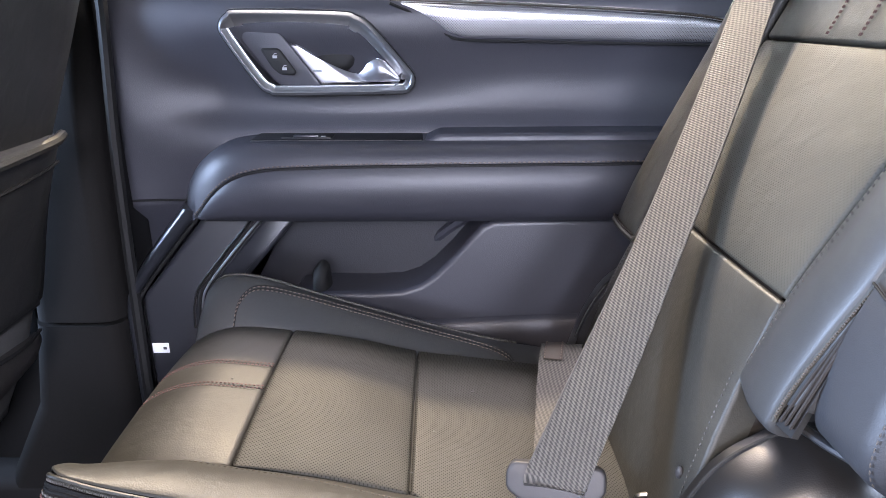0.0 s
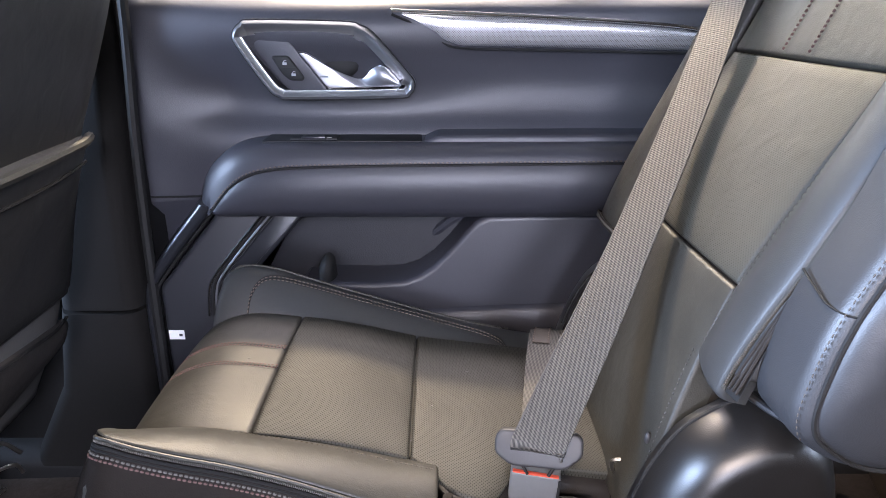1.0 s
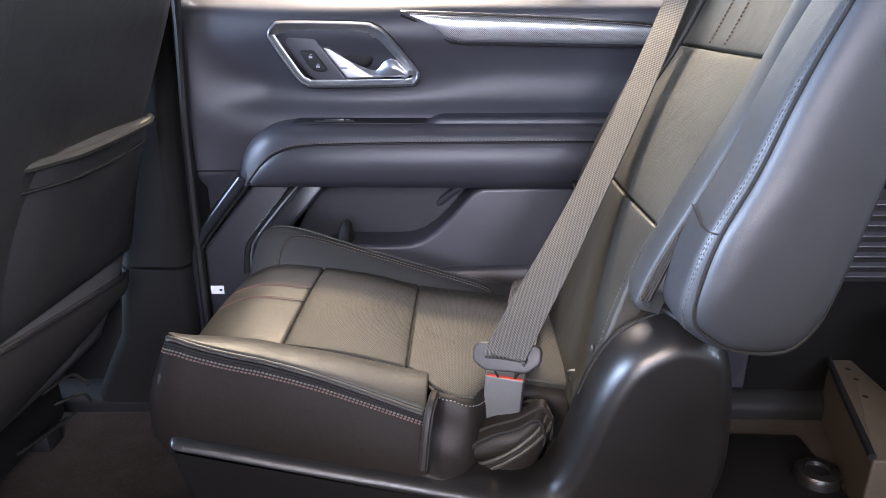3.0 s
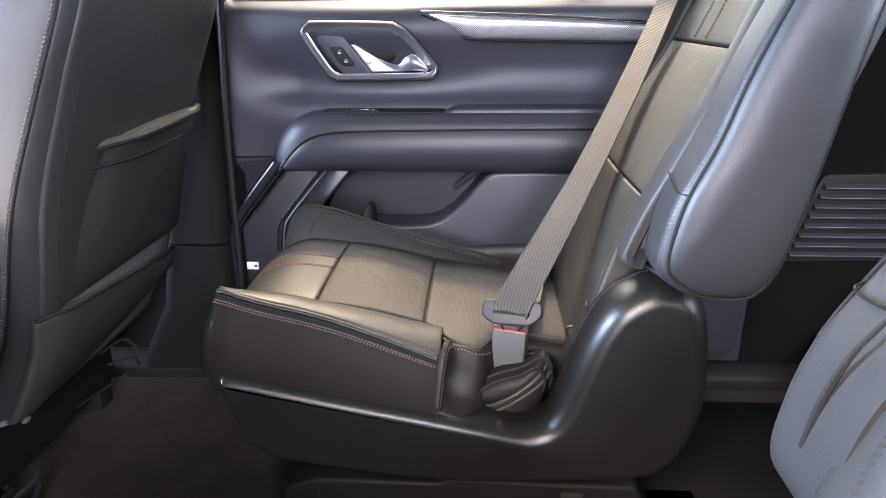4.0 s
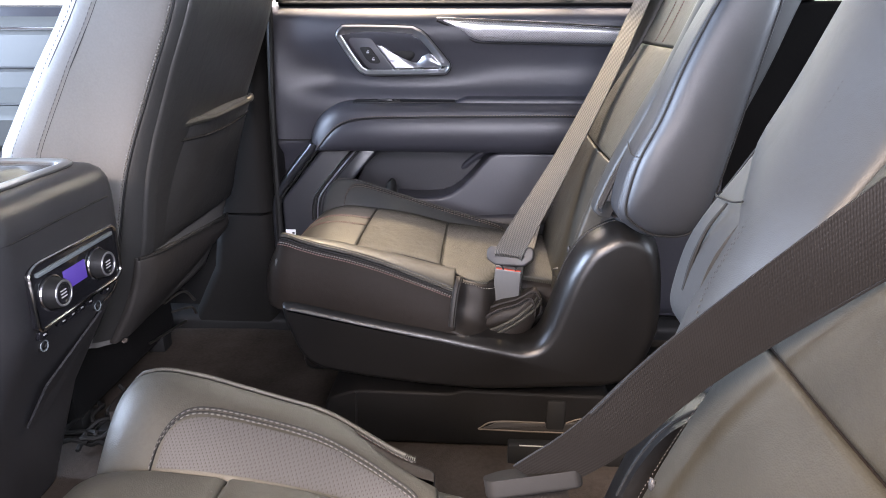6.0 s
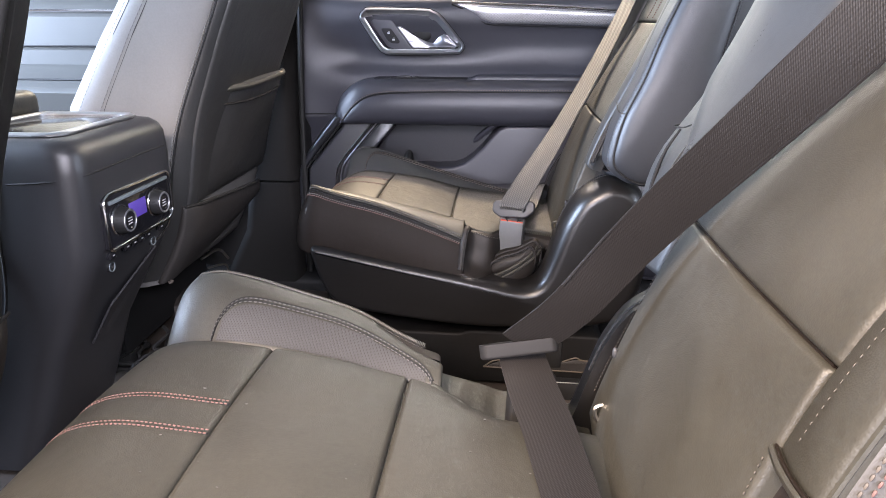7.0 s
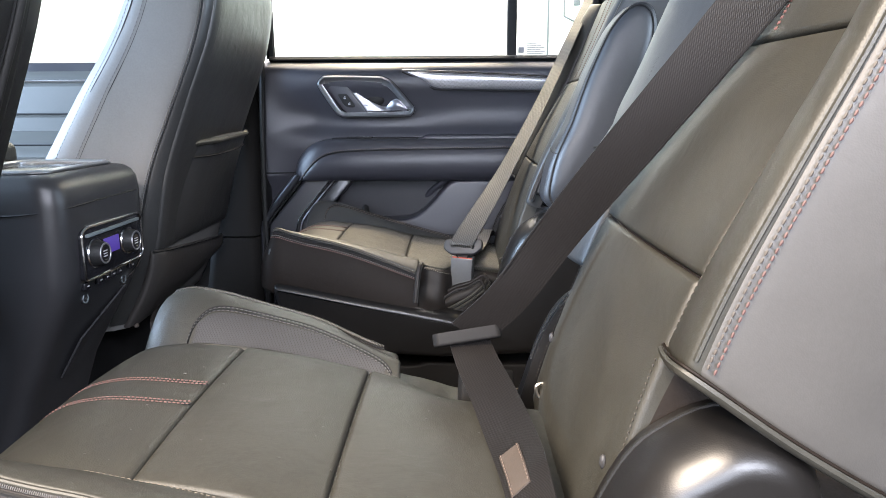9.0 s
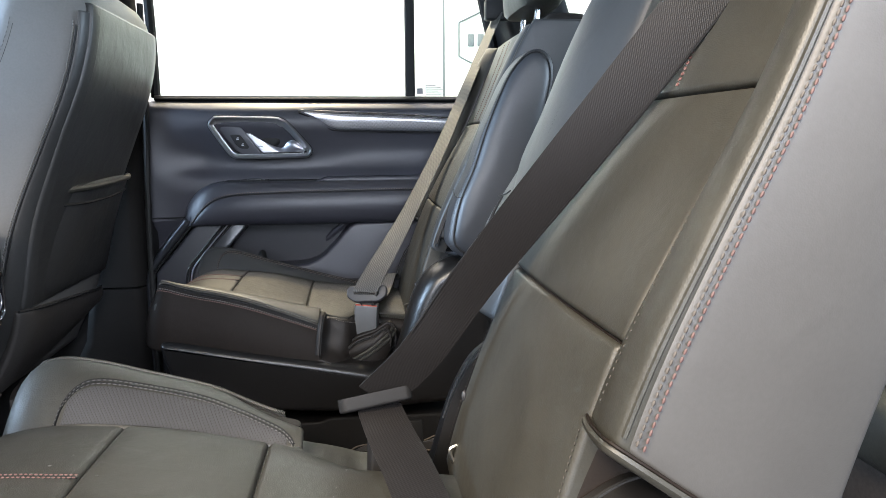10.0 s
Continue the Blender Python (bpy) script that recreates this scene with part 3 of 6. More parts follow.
# ---- front doors ----
def front_door(s):
    d = thing("front_door", "closed front door with pale grey lit inner trim", "car door", group="front doors", at=(-0.9, s * 0.78, FLOOR))
    part("lower_panel", rbox((-1.4, min(s * 0.735, s * 0.80), 0.12), (-0.41, max(s * 0.735, s * 0.80), 0.53), 0.01), PLASTIC, d)
    rows = []
    prof = [(0.12, 0.765), (0.30, 0.765), (0.34, 0.75), (0.50, 0.75), (0.53, 0.715), (0.59, 0.705), (0.605, 0.715), (0.62, 0.745), (0.65, 0.765), (0.655, 0.772), (0.69, 0.772), (0.695, 0.776), (0.77, 0.776), (0.785, 0.785), (0.81, 0.80), (0.835, 0.838)]
    for x in np.linspace(-1.4, -0.40, 12):
        rows.append([Vector((x, s * y, z)) for z, y in prof])
    part("door_panel", loft(rows, cap=False, closed=False), TRIMGREY, d, smooth=30)
    part("door_core", rbox((-1.4, min(s * 0.80, s * 0.87), 0.12), (-0.40, max(s * 0.80, s * 0.87), 0.832), 0.004), BODY, d)
    part("trim_line", tube([(-1.4, s * 0.768, 0.70), (-0.40, s * 0.768, 0.70)], 0.0022), PLASTIC, d)
    part("trim_line", tube([(-1.4, s * 0.74, 0.62), (-0.40, s * 0.74, 0.62)], 0.0022), PLASTIC, d)
    part("chrome_strip", tube([(-1.4, s * 0.775, 0.785), (-0.40, s * 0.775, 0.785)], 0.003), CHROME, d)
    part("window_pane", rbox((-1.4, s * 0.842 - 0.002, 0.83), (-0.40, s * 0.842 + 0.002, 1.22), 0), GLASS, d, smooth=0).visible_shadow = False


front_door(1)
front_door(-1)


# ---- closed rear door on the far side ----
door = thing("rear_door", "closed black rear door with a chrome handle surround and padded armrest", "car door", at=(0.2, 0.8, FLOOR))

SECT = [(0.10, 0.815), (0.30, 0.815), (0.50, 0.810), (0.53, 0.795), (0.60, 0.770), (0.635, 0.772), (0.665, 0.790), (0.70, 0.797), (0.735, 0.790), (0.765, 0.778), (0.79, 0.773), (0.81, 0.778), (0.822, 0.795), (0.830, 0.82), (0.834, 0.842)]


def door_y(x, z):
    y = interp(SECT, z)
    k = max(0.0, min(1.0, (-0.13 - x) / 0.12)) * (1 if z > 0.52 else 0)
    y += k * (0.768 + 0.01 * (0.7 - z) - y) * (1 if z < 0.80 else max(0, (0.83 - z) / 0.03))
    # swelling that carries the handle surround
    ex, ez = (x - 0.01 + (z - 0.74) * 0.5) / 0.17, (z - 0.742) / 0.062
    q = ex * ex + ez * ez
    y -= 0.017 * math.exp(-q ** 2 * 0.6)
    # wings beside the trim strip
    return y


rows = []
for x in np.linspace(-0.262, 0.74, 90):
    rows.append([Vector((x, door_y(x, z), z)) for z in [0.12, 0.3, 0.5] + list(np.linspace(0.53, 0.834, 56))])
part("door_panel", loft(rows, cap=False, closed=False), DOORSKIN, door, "soft-touch black upper panel", smooth=60)
part("door_core", rbox((-0.262, 0.832, 0.12), (0.74, 0.868, 0.828), 0.003), BODY, door)
part("front_edge", rbox((-0.268, 0.756, 0.14), (-0.2625, 0.86, 0.83), 0.002), PLASTIC, door)
part("split_line", tube([(-0.26, 0.7655, 0.541), (-0.16, 0.7635, 0.543)], 0.0016), RUBBER, door)

# belt moulding and window
part("belt_moulding", slab(rounded([(0.838, 0.826), (0.812, 0.836), (0.82, 0.843), (0.846, 0.843), (0.852, 0.826)], 0.003), lambda y, z, dd: Vector((dd, y, z)), -0.25, 0.70, 0.001), PLASTIC, door)
part("belt_lip", tube([(-0.25, 0.823, 0.8435), (0.70, 0.823, 0.8435)], 0.0022), PIPING, door)
part("quarter_post", rbox((0.384, 0.826, 0.842), (0.408, 0.862, 1.22), 0.003, 2), RUBBER, door)
part("window_frame", tube([(-0.250, 0.836, 0.84), (-0.246, 0.82, 1.0), (-0.238, 0.775, 1.2)], 0.012), PLASTIC, door)
part("window_frame", tube([(0.665, 0.838, 0.84), (0.616, 0.82, 0.974), (0.577, 0.79, 1.1), (0.55, 0.77, 1.2)], 0.014), PLASTIC, door)
pane = part("window_pane", rbox((-0.25, 0.846, 0.835), (0.384, 0.850, 1.21), 0), GLASS, door, "clear side glass", smooth=0)
pane.visible_shadow = False
qpane = part("quarter_pane", rbox((0.408, 0.846, 0.835), (0.68, 0.850, 1.21), 0), GLASS, door, "clear fixed quarter glass", smooth=0)
qpane.visible_shadow = False
part("pane_mark", tube([(-0.184, 0.844, 0.874), (-0.178, 0.844, 0.874), (-0.178, 0.844, 0.880), (-0.184, 0.844, 0.880)], 0.0006, n=4, closed=True), PRINT, pane)
for k in range(6):
    w = (0.045, 0.05, 0.038, 0.05, 0.042, 0.03)[k]
    part("print_bar", rbox((0.436, 0.8405, 0.8490 + 0.0050 * k), (0.436 + w, 0.8415, 0.8522 + 0.0050 * k), 0), FADED, qpane, smooth=0)
part("print_block", rbox((0.414, 0.8405, 0.852), (0.430, 0.8415, 0.868), 0), FADED, qpane, smooth=0)

# silver strip below the glass
strip = rounded([(0.112, 0.803), (0.150, 0.786), (0.178, 0.766), (0.200, 0.759), (0.30, 0.757), (0.45, 0.754), (0.56, 0.752), (0.60, 0.755), (0.585, 0.772), (0.52, 0.782), (0.40, 0.790), (0.25, 0.797)], 0.006, 3)
part("trim_strip", dome(strip, lambda x, z, dd: Vector((x, dd + door_y(x, z) - 0.778, z)), 0.782, 0.772, 5.0, 6), SILVER, door, "silver patterned trim strip")
top = spline([(0.108, door_y(0.108, 0.806) - 0.004, 0.806), (0.25, 0.770, 0.801), (0.40, 0.768, 0.794), (0.50, 0.768, 0.787), (0.55, 0.769, 0.779), (0.57, 0.772, 0.768)], 8)
part("chrome_line", tube(top, 0.0026, n=8), CHROME, door, "bright chrome line")
low = spline([(0.108, door_y(0.108, 0.800) - 0.004, 0.801), (0.15, 0.7715, 0.783), (0.18, 0.7735, 0.763), (0.205, 0.774, 0.756), (0.30, 0.773, 0.754), (0.58, 0.773, 0.749)], 8)
part("shadow_gap", tube(low, 0.002, n=6), RUBBER, door)

# handle in its chrome surround

BEZ = [(-0.103, 0.759), (-0.108, 0.774), (-0.098, 0.786), (-0.080, 0.790), (0.040, 0.788), (0.064, 0.783), (0.083, 0.771), (0.126, 0.722), (0.135, 0.708), (0.130, 0.696), (0.11, 0.692), (-0.030, 0.690), (-0.052, 0.693), (-0.067, 0.705)]
ring = [Vector((p.x, p.y)) for p in spline([(x, z, 0) for x, z in BEZ], 5, closed=True)]
mid = Vector((sum(p.x for p in ring) / len(ring), sum(p.y for p in ring) / len(ring)))


rim_in = []
for k in range(len(ring)):
    e = (ring[(k + 1) % len(ring)] - ring[k - 1]).normalized()
    n = Vector((-e.y, e.x))
    rim_in.append(n if n.dot(mid - ring[k]) > 0 else -n)


def rim_width(k):
    """The frame is broad along its top and narrower below."""
    up = max(0.0, -rim_in[k].y)
    return 0.0092 + 0.0085 * up ** 1.5


def rim_point(k, f, y):
    q = ring[k] + rim_in[k] * (rim_width(k) * f if f > 0 else f * 0.01)
    return Vector((q.x, y, q.y))


YB = 0.758
bez = [[rim_point(k, f, yy) for k in range(len(ring))] for f, yy in
       ((-0.45, 0.785), (-0.35, YB + 0.001), (-0.15, YB - 0.003), (0.06, YB - 0.0052), (0.20, YB - 0.0046), (0.30, YB - 0.0022), (0.42, YB - 0.0012),
        (0.78, YB + 0.0022), (0.92, YB + 0.0024), (1.0, YB + 0.0040), (1.03, YB + 0.02))]
bezel = part("handle_bezel", loft(bez, cap=False), BRIGHT, door, "polished chrome surround", smooth=50)
part("bezel_gap", tube([rim_point(k, -0.40, YB + 0.002) for k in range(len(ring))], 0.0014, n=6, closed=True), RUBBER, bezel)
cup = [[rim_point(k, f, yy) for k in range(len(ring))] for f, yy in ((1.0, YB + 0.006), (1.04, YB + 0.012), (1.25, YB + 0.030), (1.7, YB + 0.036))]
cv, cf_ = loft(cup, cap=False)
part("handle_cup", (cv, cf_ + [tuple(range(len(cv) - len(ring), len(cv)))]), GLOSSY, bezel)
plate = rounded([(-0.086, 0.758), (-0.080, 0.7675), (-0.036, 0.7675), (0.017, 0.6975), (-0.026, 0.6965), (-0.042, 0.701)], 0.006)
part("switch_plate", slab(plate, yplane, YB + 0.03, YB + 0.0035, 0.0016), DOORSKIN, bezel, "dark slate switch plate")
key = rounded([(-0.060, 0.7455), (-0.037, 0.7455), (-0.0165, 0.7165), (-0.0195, 0.7128), (-0.0360, 0.7135), (-0.046, 0.7215)], 0.004)
sw = part("lock_switch", slab(key, yplane, YB + 0.006, YB + 0.0012, 0.0014), PLASTIC, bezel, "black lock switch")
part("switch_edge", tube([(p.x, YB + 0.0030, p.y) for p in key], 0.0011, n=5, closed=True), RUBBER, sw)
part("switch_gap", rbox((-0.047, YB + 0.0002, 0.7290), (-0.026, YB + 0.0014, 0.7302), 0), RUBBER, sw)
for x, z in ((-0.042, 0.7365), (-0.0305, 0.7215)):
    part("icon", join(rbox((x - 0.0032, YB + 0.0002, z - 0.0026), (x + 0.0026, YB + 0.0010, z + 0.0008), 0), tube([(x - 0.0016, YB + 0.0006, z + 0.0008), (x - 0.0006, YB + 0.0006, z + 0.0034), (x + 0.0024, YB + 0.0006, z + 0.0030)], 0.0005, n=5)), MARK, sw)
UP = [(-0.0245, 0.7515), (-0.013, 0.7505), (0.0, 0.7430), (0.018, 0.7315), (0.036, 0.7225), (0.052, 0.7160), (0.062, 0.7145), (0.069, 0.7180), (0.076, 0.7275), (0.086, 0.7330), (0.097, 0.7325), (0.107, 0.7235), (0.121, 0.7085)]


def lever(u, v):
    xt = -0.0245 + 0.1455 * u
    xb = 0.015 + 0.104 * u
    x, z = xb + (xt - xb) * v, 0.7005 + (interp(UP, xt) - 0.7005) * v + 0.0035 * u * (1 - v)
    k = max(0.0, min(1.0, (u - 0.55) / 0.25))
    dish = 0.007 * math.exp(-((u - 0.52) / 0.16) ** 2) * v
    return Vector((x, YB + 0.0055 - 0.011 * k * k * (3 - 2 * k) * math.sin(math.pi * (0.15 + 0.7 * v)) + dish, z))


lv_ = part("handle_lever", panel(lever, 0.13, 0.04, (0, -1, 0), 0.0022, 0.012, 0.0, 30, 14), SATIN, bezel, "satin chrome pull lever", smooth=50)
part("lever_edge", tube(spline([lever(u, 1.0) + Vector((0, 0.0006, -0.0012)) for u in np.linspace(0.01, 0.99, 22)], 3), 0.0009, n=6), CHROME, lv_, "bright lever edge")
part("lever_edge", tube(spline([lever(u, 0.0) + Vector((0, 0.0006, 0.0010)) for u in np.linspace(0.01, 0.99, 10)], 3), 0.0009, n=6), CHROME, lv_, "bright lever edge")
well = rounded([(-0.012, 0.7560), (0.030, 0.7535), (0.075, 0.7505), (0.0735, 0.740), (0.058, 0.720), (0.040, 0.712), (0.0, 0.722)], 0.008)
part("finger_well", dome(well, yplane, YB + 0.026, YB + 0.014, 4.0, 6), PLASTIC, bezel, "dark finger well")
part("lever_mark", rbox((0.006, YB + 0.0028, 0.7165), (0.017, YB + 0.0046, 0.7190), 0), SIGNGREY, lv_)

# padded armrest
TOP = [(-0.182, 0.545), (-0.176, 0.566), (-0.160, 0.590), (-0.135, 0.613), (-0.105, 0.627), (-0.06, 0.632), (0.0, 0.632), (0.74, 0.634)]
BOT = [(-0.182, 0.535), (-0.176, 0.527), (-0.15, 0.522), (-0.08, 0.523), (0.0, 0.523), (0.15, 0.523), (0.74, 0.523)]
DEEP = [(-0.182, 0.762), (-0.176, 0.742), (-0.160, 0.722), (-0.12, 0.700), (-0.06, 0.688), (0.0, 0.684), (0.74, 0.682)]
SEAM = [(-0.182, 0.0), (-0.165, 0.03), (-0.15, 0.2), (-0.13, 0.42), (-0.10, 0.60), (-0.06, 0.70), (0.0, 0.745), (0.15, 0.77), (0.74, 0.81)]


def arm_ring(x):
    t, b, f, k = interp(TOP, x), interp(BOT, x), interp(DEEP, x), interp(SEAM, x)
    h, out = t - b, []
    zs = b + k * h
    for fy, fz in ((1.0, 0.02), (0.55, 0.0), (0.2, 0.05), (0.05, 0.2), (0.0, 0.38)):
        out.append((f + (0.782 - f) * fy, b + h * fz * (k / 0.7 if k > 0.25 else 0.35)))
    out += [(f + 0.0005, zs - 0.0022), (f + 0.0035, zs - 0.0004), (f + 0.0035, zs + 0.0006), (f + 0.0008, zs + 0.0024)]
    top = t
    for a in (0.25, 0.5, 0.75, 1.0):
        w = math.pi / 2 * a
        out.append((f + 0.0008 + 0.030 * (1 - math.cos(w)), zs + 0.0024 + (top - zs - 0.0024) * math.sin(w)))
    out += [(f + (0.785 - f) * 0.6, top + 0.001), (0.785, top + 0.002)]
    return [Vector((x, y, z)) for y, z in out]


xs = [-0.182, -0.180, -0.177, -0.173, -0.168, -0.162, -0.155, -0.147, -0.138, -0.128, -0.118, -0.107, -0.095, -0.08, -0.065, -0.05, -0.03, -0.01] + list(np.linspace(0.02, 0.74, 25))
arm = part("armrest", loft([arm_ring(x) for x in xs]), DOORSKIN, door, "padded black armrest with a stitched seam", smooth=60)
seam = [Vector((x, interp(DEEP, x) - 0.0010, interp(BOT, x) + interp(SEAM, x) * (interp(TOP, x) - interp(BOT, x)) + 0.0042)) for x in np.linspace(-0.158, 0.70, 160)]
part("stitching", stitches(seam, 0.0036, 0.0026, 0.0011), THREAD_DARK, arm, "fine reddish stitching")
part("seam_line", tube([p + Vector((0, 0.0028, -0.0042)) for p in seam[::2]], 0.0021, n=6), RUBBER, arm)
part("armrest_cap", slab(rounded([(0.150, 0.632), (0.172, 0.6415), (0.74, 0.645), (0.74, 0.62), (0.15, 0.62)], 0.004), yplane, 0.785, 0.722, 0.006), DOORSKIN, arm)
part("pull_tray", rbox((-0.075, 0.722, 0.622), (0.150, 0.775, 0.6345), 0.003), PLASTIC, arm)
wsw = part("window_switch", rbox((-0.036, 0.728, 0.630), (0.030, 0.758, 0.6370), 0.002), PLASTIC, arm, "small black window switch")
part("switch_tab", rbox((-0.020, 0.727, 0.6350), (0.014, 0.737, 0.6395), 0.002), GLOSSY, wsw, "small switch tab")
part("icon", rbox((0.0165, 0.729, 0.6370), (0.0225, 0.733, 0.6378), 0), MARK, wsw)

# lower door: raised frame, ridges and map pocket
lower_l = rounded([(-0.150, 0.530), (-0.050, 0.528), (-0.030, 0.522), (-0.078, 0.468), (-0.115, 0.430), (-0.120, 0.39), (-0.10, 0.36), (0.0, 0.30), (0.0, 0.14), (-0.255, 0.14), (-0.255, 0.405)], 0.008)
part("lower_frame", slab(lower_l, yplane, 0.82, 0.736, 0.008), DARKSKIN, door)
RIDGE_L = [(-0.182, 0.541), (-0.234, 0.478), (-0.266, 0.428), (-0.276, 0.400), (-0.279, 0.350), (-0.279, 0.15)]
RIDGE_R = [(-0.154, 0.537), (-0.214, 0.466), (-0.252, 0.418), (-0.262, 0.394), (-0.266, 0.350), (-0.266, 0.15)]
ridge = []
for a, b in zip(spline([(x, z, 0) for x, z in RIDGE_L], 8), spline([(x, z, 0) for x, z in RIDGE_R], 8)):
    ridge.append([Vector((a.x + (b.x - a.x) * f, yy, a.y + (b.y - a.y) * f)) for f, yy in
                  ((0.0, 0.775), (0.02, 0.748), (0.10, 0.735), (0.25, 0.7275), (0.45, 0.7245), (0.75, 0.7240), (0.92, 0.7255), (1.0, 0.731), (1.02, 0.775))])
part("front_ridge", loft(ridge), GLOSSY, door, "raised glossy black ridge", smooth=60)
part("ridge_gap", tube([(p.x + 0.003, 0.735, p.y - 0.001) for p in spline([(x, z, 0) for x, z in RIDGE_R], 8)], 0.0026, n=6), RUBBER, door)
for off, yy, rad, mat in ((0.0, 0.7325, 0.0024, CHROME), (0.0062, 0.7345, 0.0022, RUBBER), (0.0110, 0.7325, 0.0017, SATIN), (0.0150, 0.7350, 0.0016, RUBBER)):
    line = spline([(-0.077 + off, yy, 0.533), (-0.122 + off, yy, 0.482), (-0.166 + off, yy, 0.428), (-0.178 + off, yy, 0.400), (-0.182 + off, yy, 0.36)], 8)
    part("speaker_line", tube(line, rad, n=8), mat, door, "thin bright line" if mat is not RUBBER else "")
lip = [(-0.045, 0.14), (-0.045, 0.40), (-0.03, 0.418), (0.02, 0.4215), (0.075, 0.4205), (0.118, 0.423), (0.143, 0.432), (0.165, 0.448), (0.19, 0.474), (0.213, 0.502), (0.228, 0.518), (0.246, 0.526), (0.30, 0.5275), (0.74, 0.529), (0.74, 0.14)]
part("map_pocket", slab(lip, yplane, 0.82, 0.716, 0.009, 4), POCKETSKIN, door, "moulded black map pocket")
part("pocket_bulge", dome(rounded([(-0.04, 0.15), (-0.04, 0.36), (0.10, 0.375), (0.25, 0.385), (0.73, 0.40), (0.73, 0.15)], 0.04), yplane, 0.7165, 0.700, 3.0, 6), POCKETSKIN, door)
part("pocket_rib", dome(rounded([(-0.012, 0.36), (-0.010, 0.442), (0.004, 0.460), (0.014, 0.453), (0.022, 0.36)], 0.008), yplane, 0.75, 0.722, 3.0, 5), RUBBER, door)
# dark panel added to paint the shade inside the map pocket
part("pocket_back", slab(rounded([(-0.11, 0.30), (-0.11, 0.522), (0.27, 0.522), (0.27, 0.30)], 0.01), yplane, 0.818, 0.790, 0.003), POCKET_SHADED, door, "grained pocket back, darkened as if shaded")
for sx in (0.182,):
    part("pocket_step", tube(spline([(sx - 0.02, 0.80, 0.47), (sx + 0.01, 0.78, 0.50), (sx + 0.05, 0.765, 0.53)], 5), 0.008, n=8), DOORSKIN, door)
part("pocket_post", slab(rounded([(-0.062, 0.530), (-0.034, 0.528), (-0.028, 0.520), (-0.075, 0.466), (-0.112, 0.424), (-0.116, 0.385), (-0.158, 0.385), (-0.148, 0.430), (-0.106, 0.480)], 0.006), yplane, 0.80, 0.7325, 0.004), GLOSSY, door)
stk = thing("door_label", "small white paper label with faint print, stuck on the door", "label", at=(-0.235, 0.733, 0.32))
part("label_sheet", rbox((-0.250, 0.7338, 0.318), (-0.226, 0.7350, 0.334), 0.0004, 1), WHITE, stk)
part("print_bar", rbox((-0.234, 0.7330, 0.324), (-0.229, 0.7337, 0.328), 0), PRINT, stk, smooth=0)


# ---- second-row captain's chairs ----
CUSH = [(-0.140, 0.360), (-0.136, 0.385), (-0.125, 0.412), (-0.10, 0.434), (-0.06, 0.444), (0.0, 0.441), (0.07, 0.430), (0.145, 0.413), (0.22, 0.403), (0.36, 0.385)]
RIDGE = [(-0.121, 0.400), (-0.1195, 0.442), (-0.114, 0.468), (-0.100, 0.484), (-0.075, 0.490), (-0.04, 0.484), (0.0, 0.471), (0.055, 0.453), (0.16, 0.421), (0.24, 0.400), (0.33, 0.385)]
EDGE = [(-0.110, 0.489), (-0.095, 0.487), (-0.075, 0.480), (-0.04, 0.470), (0.0, 0.461), (0.05, 0.446), (0.10, 0.427), (0.17, 0.399), (0.24, 0.372), (0.32, 0.345)]
BULGE = [(0.53, 0.008), (0.60, 0.012), (0.68, 0.019), (0.80, 0.030), (0.88, 0.028), (0.95, 0.016)]
BACK = [(0.34, 0.330), (0.40, 0.343), (0.45, 0.357), (0.52, 0.380), (0.60, 0.412), (0.68, 0.455), (0.765, 0.503), (0.85, 0.540), (0.945, 0.577), (1.0, 0.60)]
SHELLTOP = [(-0.115, 0.395), (-0.098, 0.388), (0.023, 0.362), (0.144, 0.340), (0.25, 0.319), (0.40, 0.318)]
SEATY = 0.42


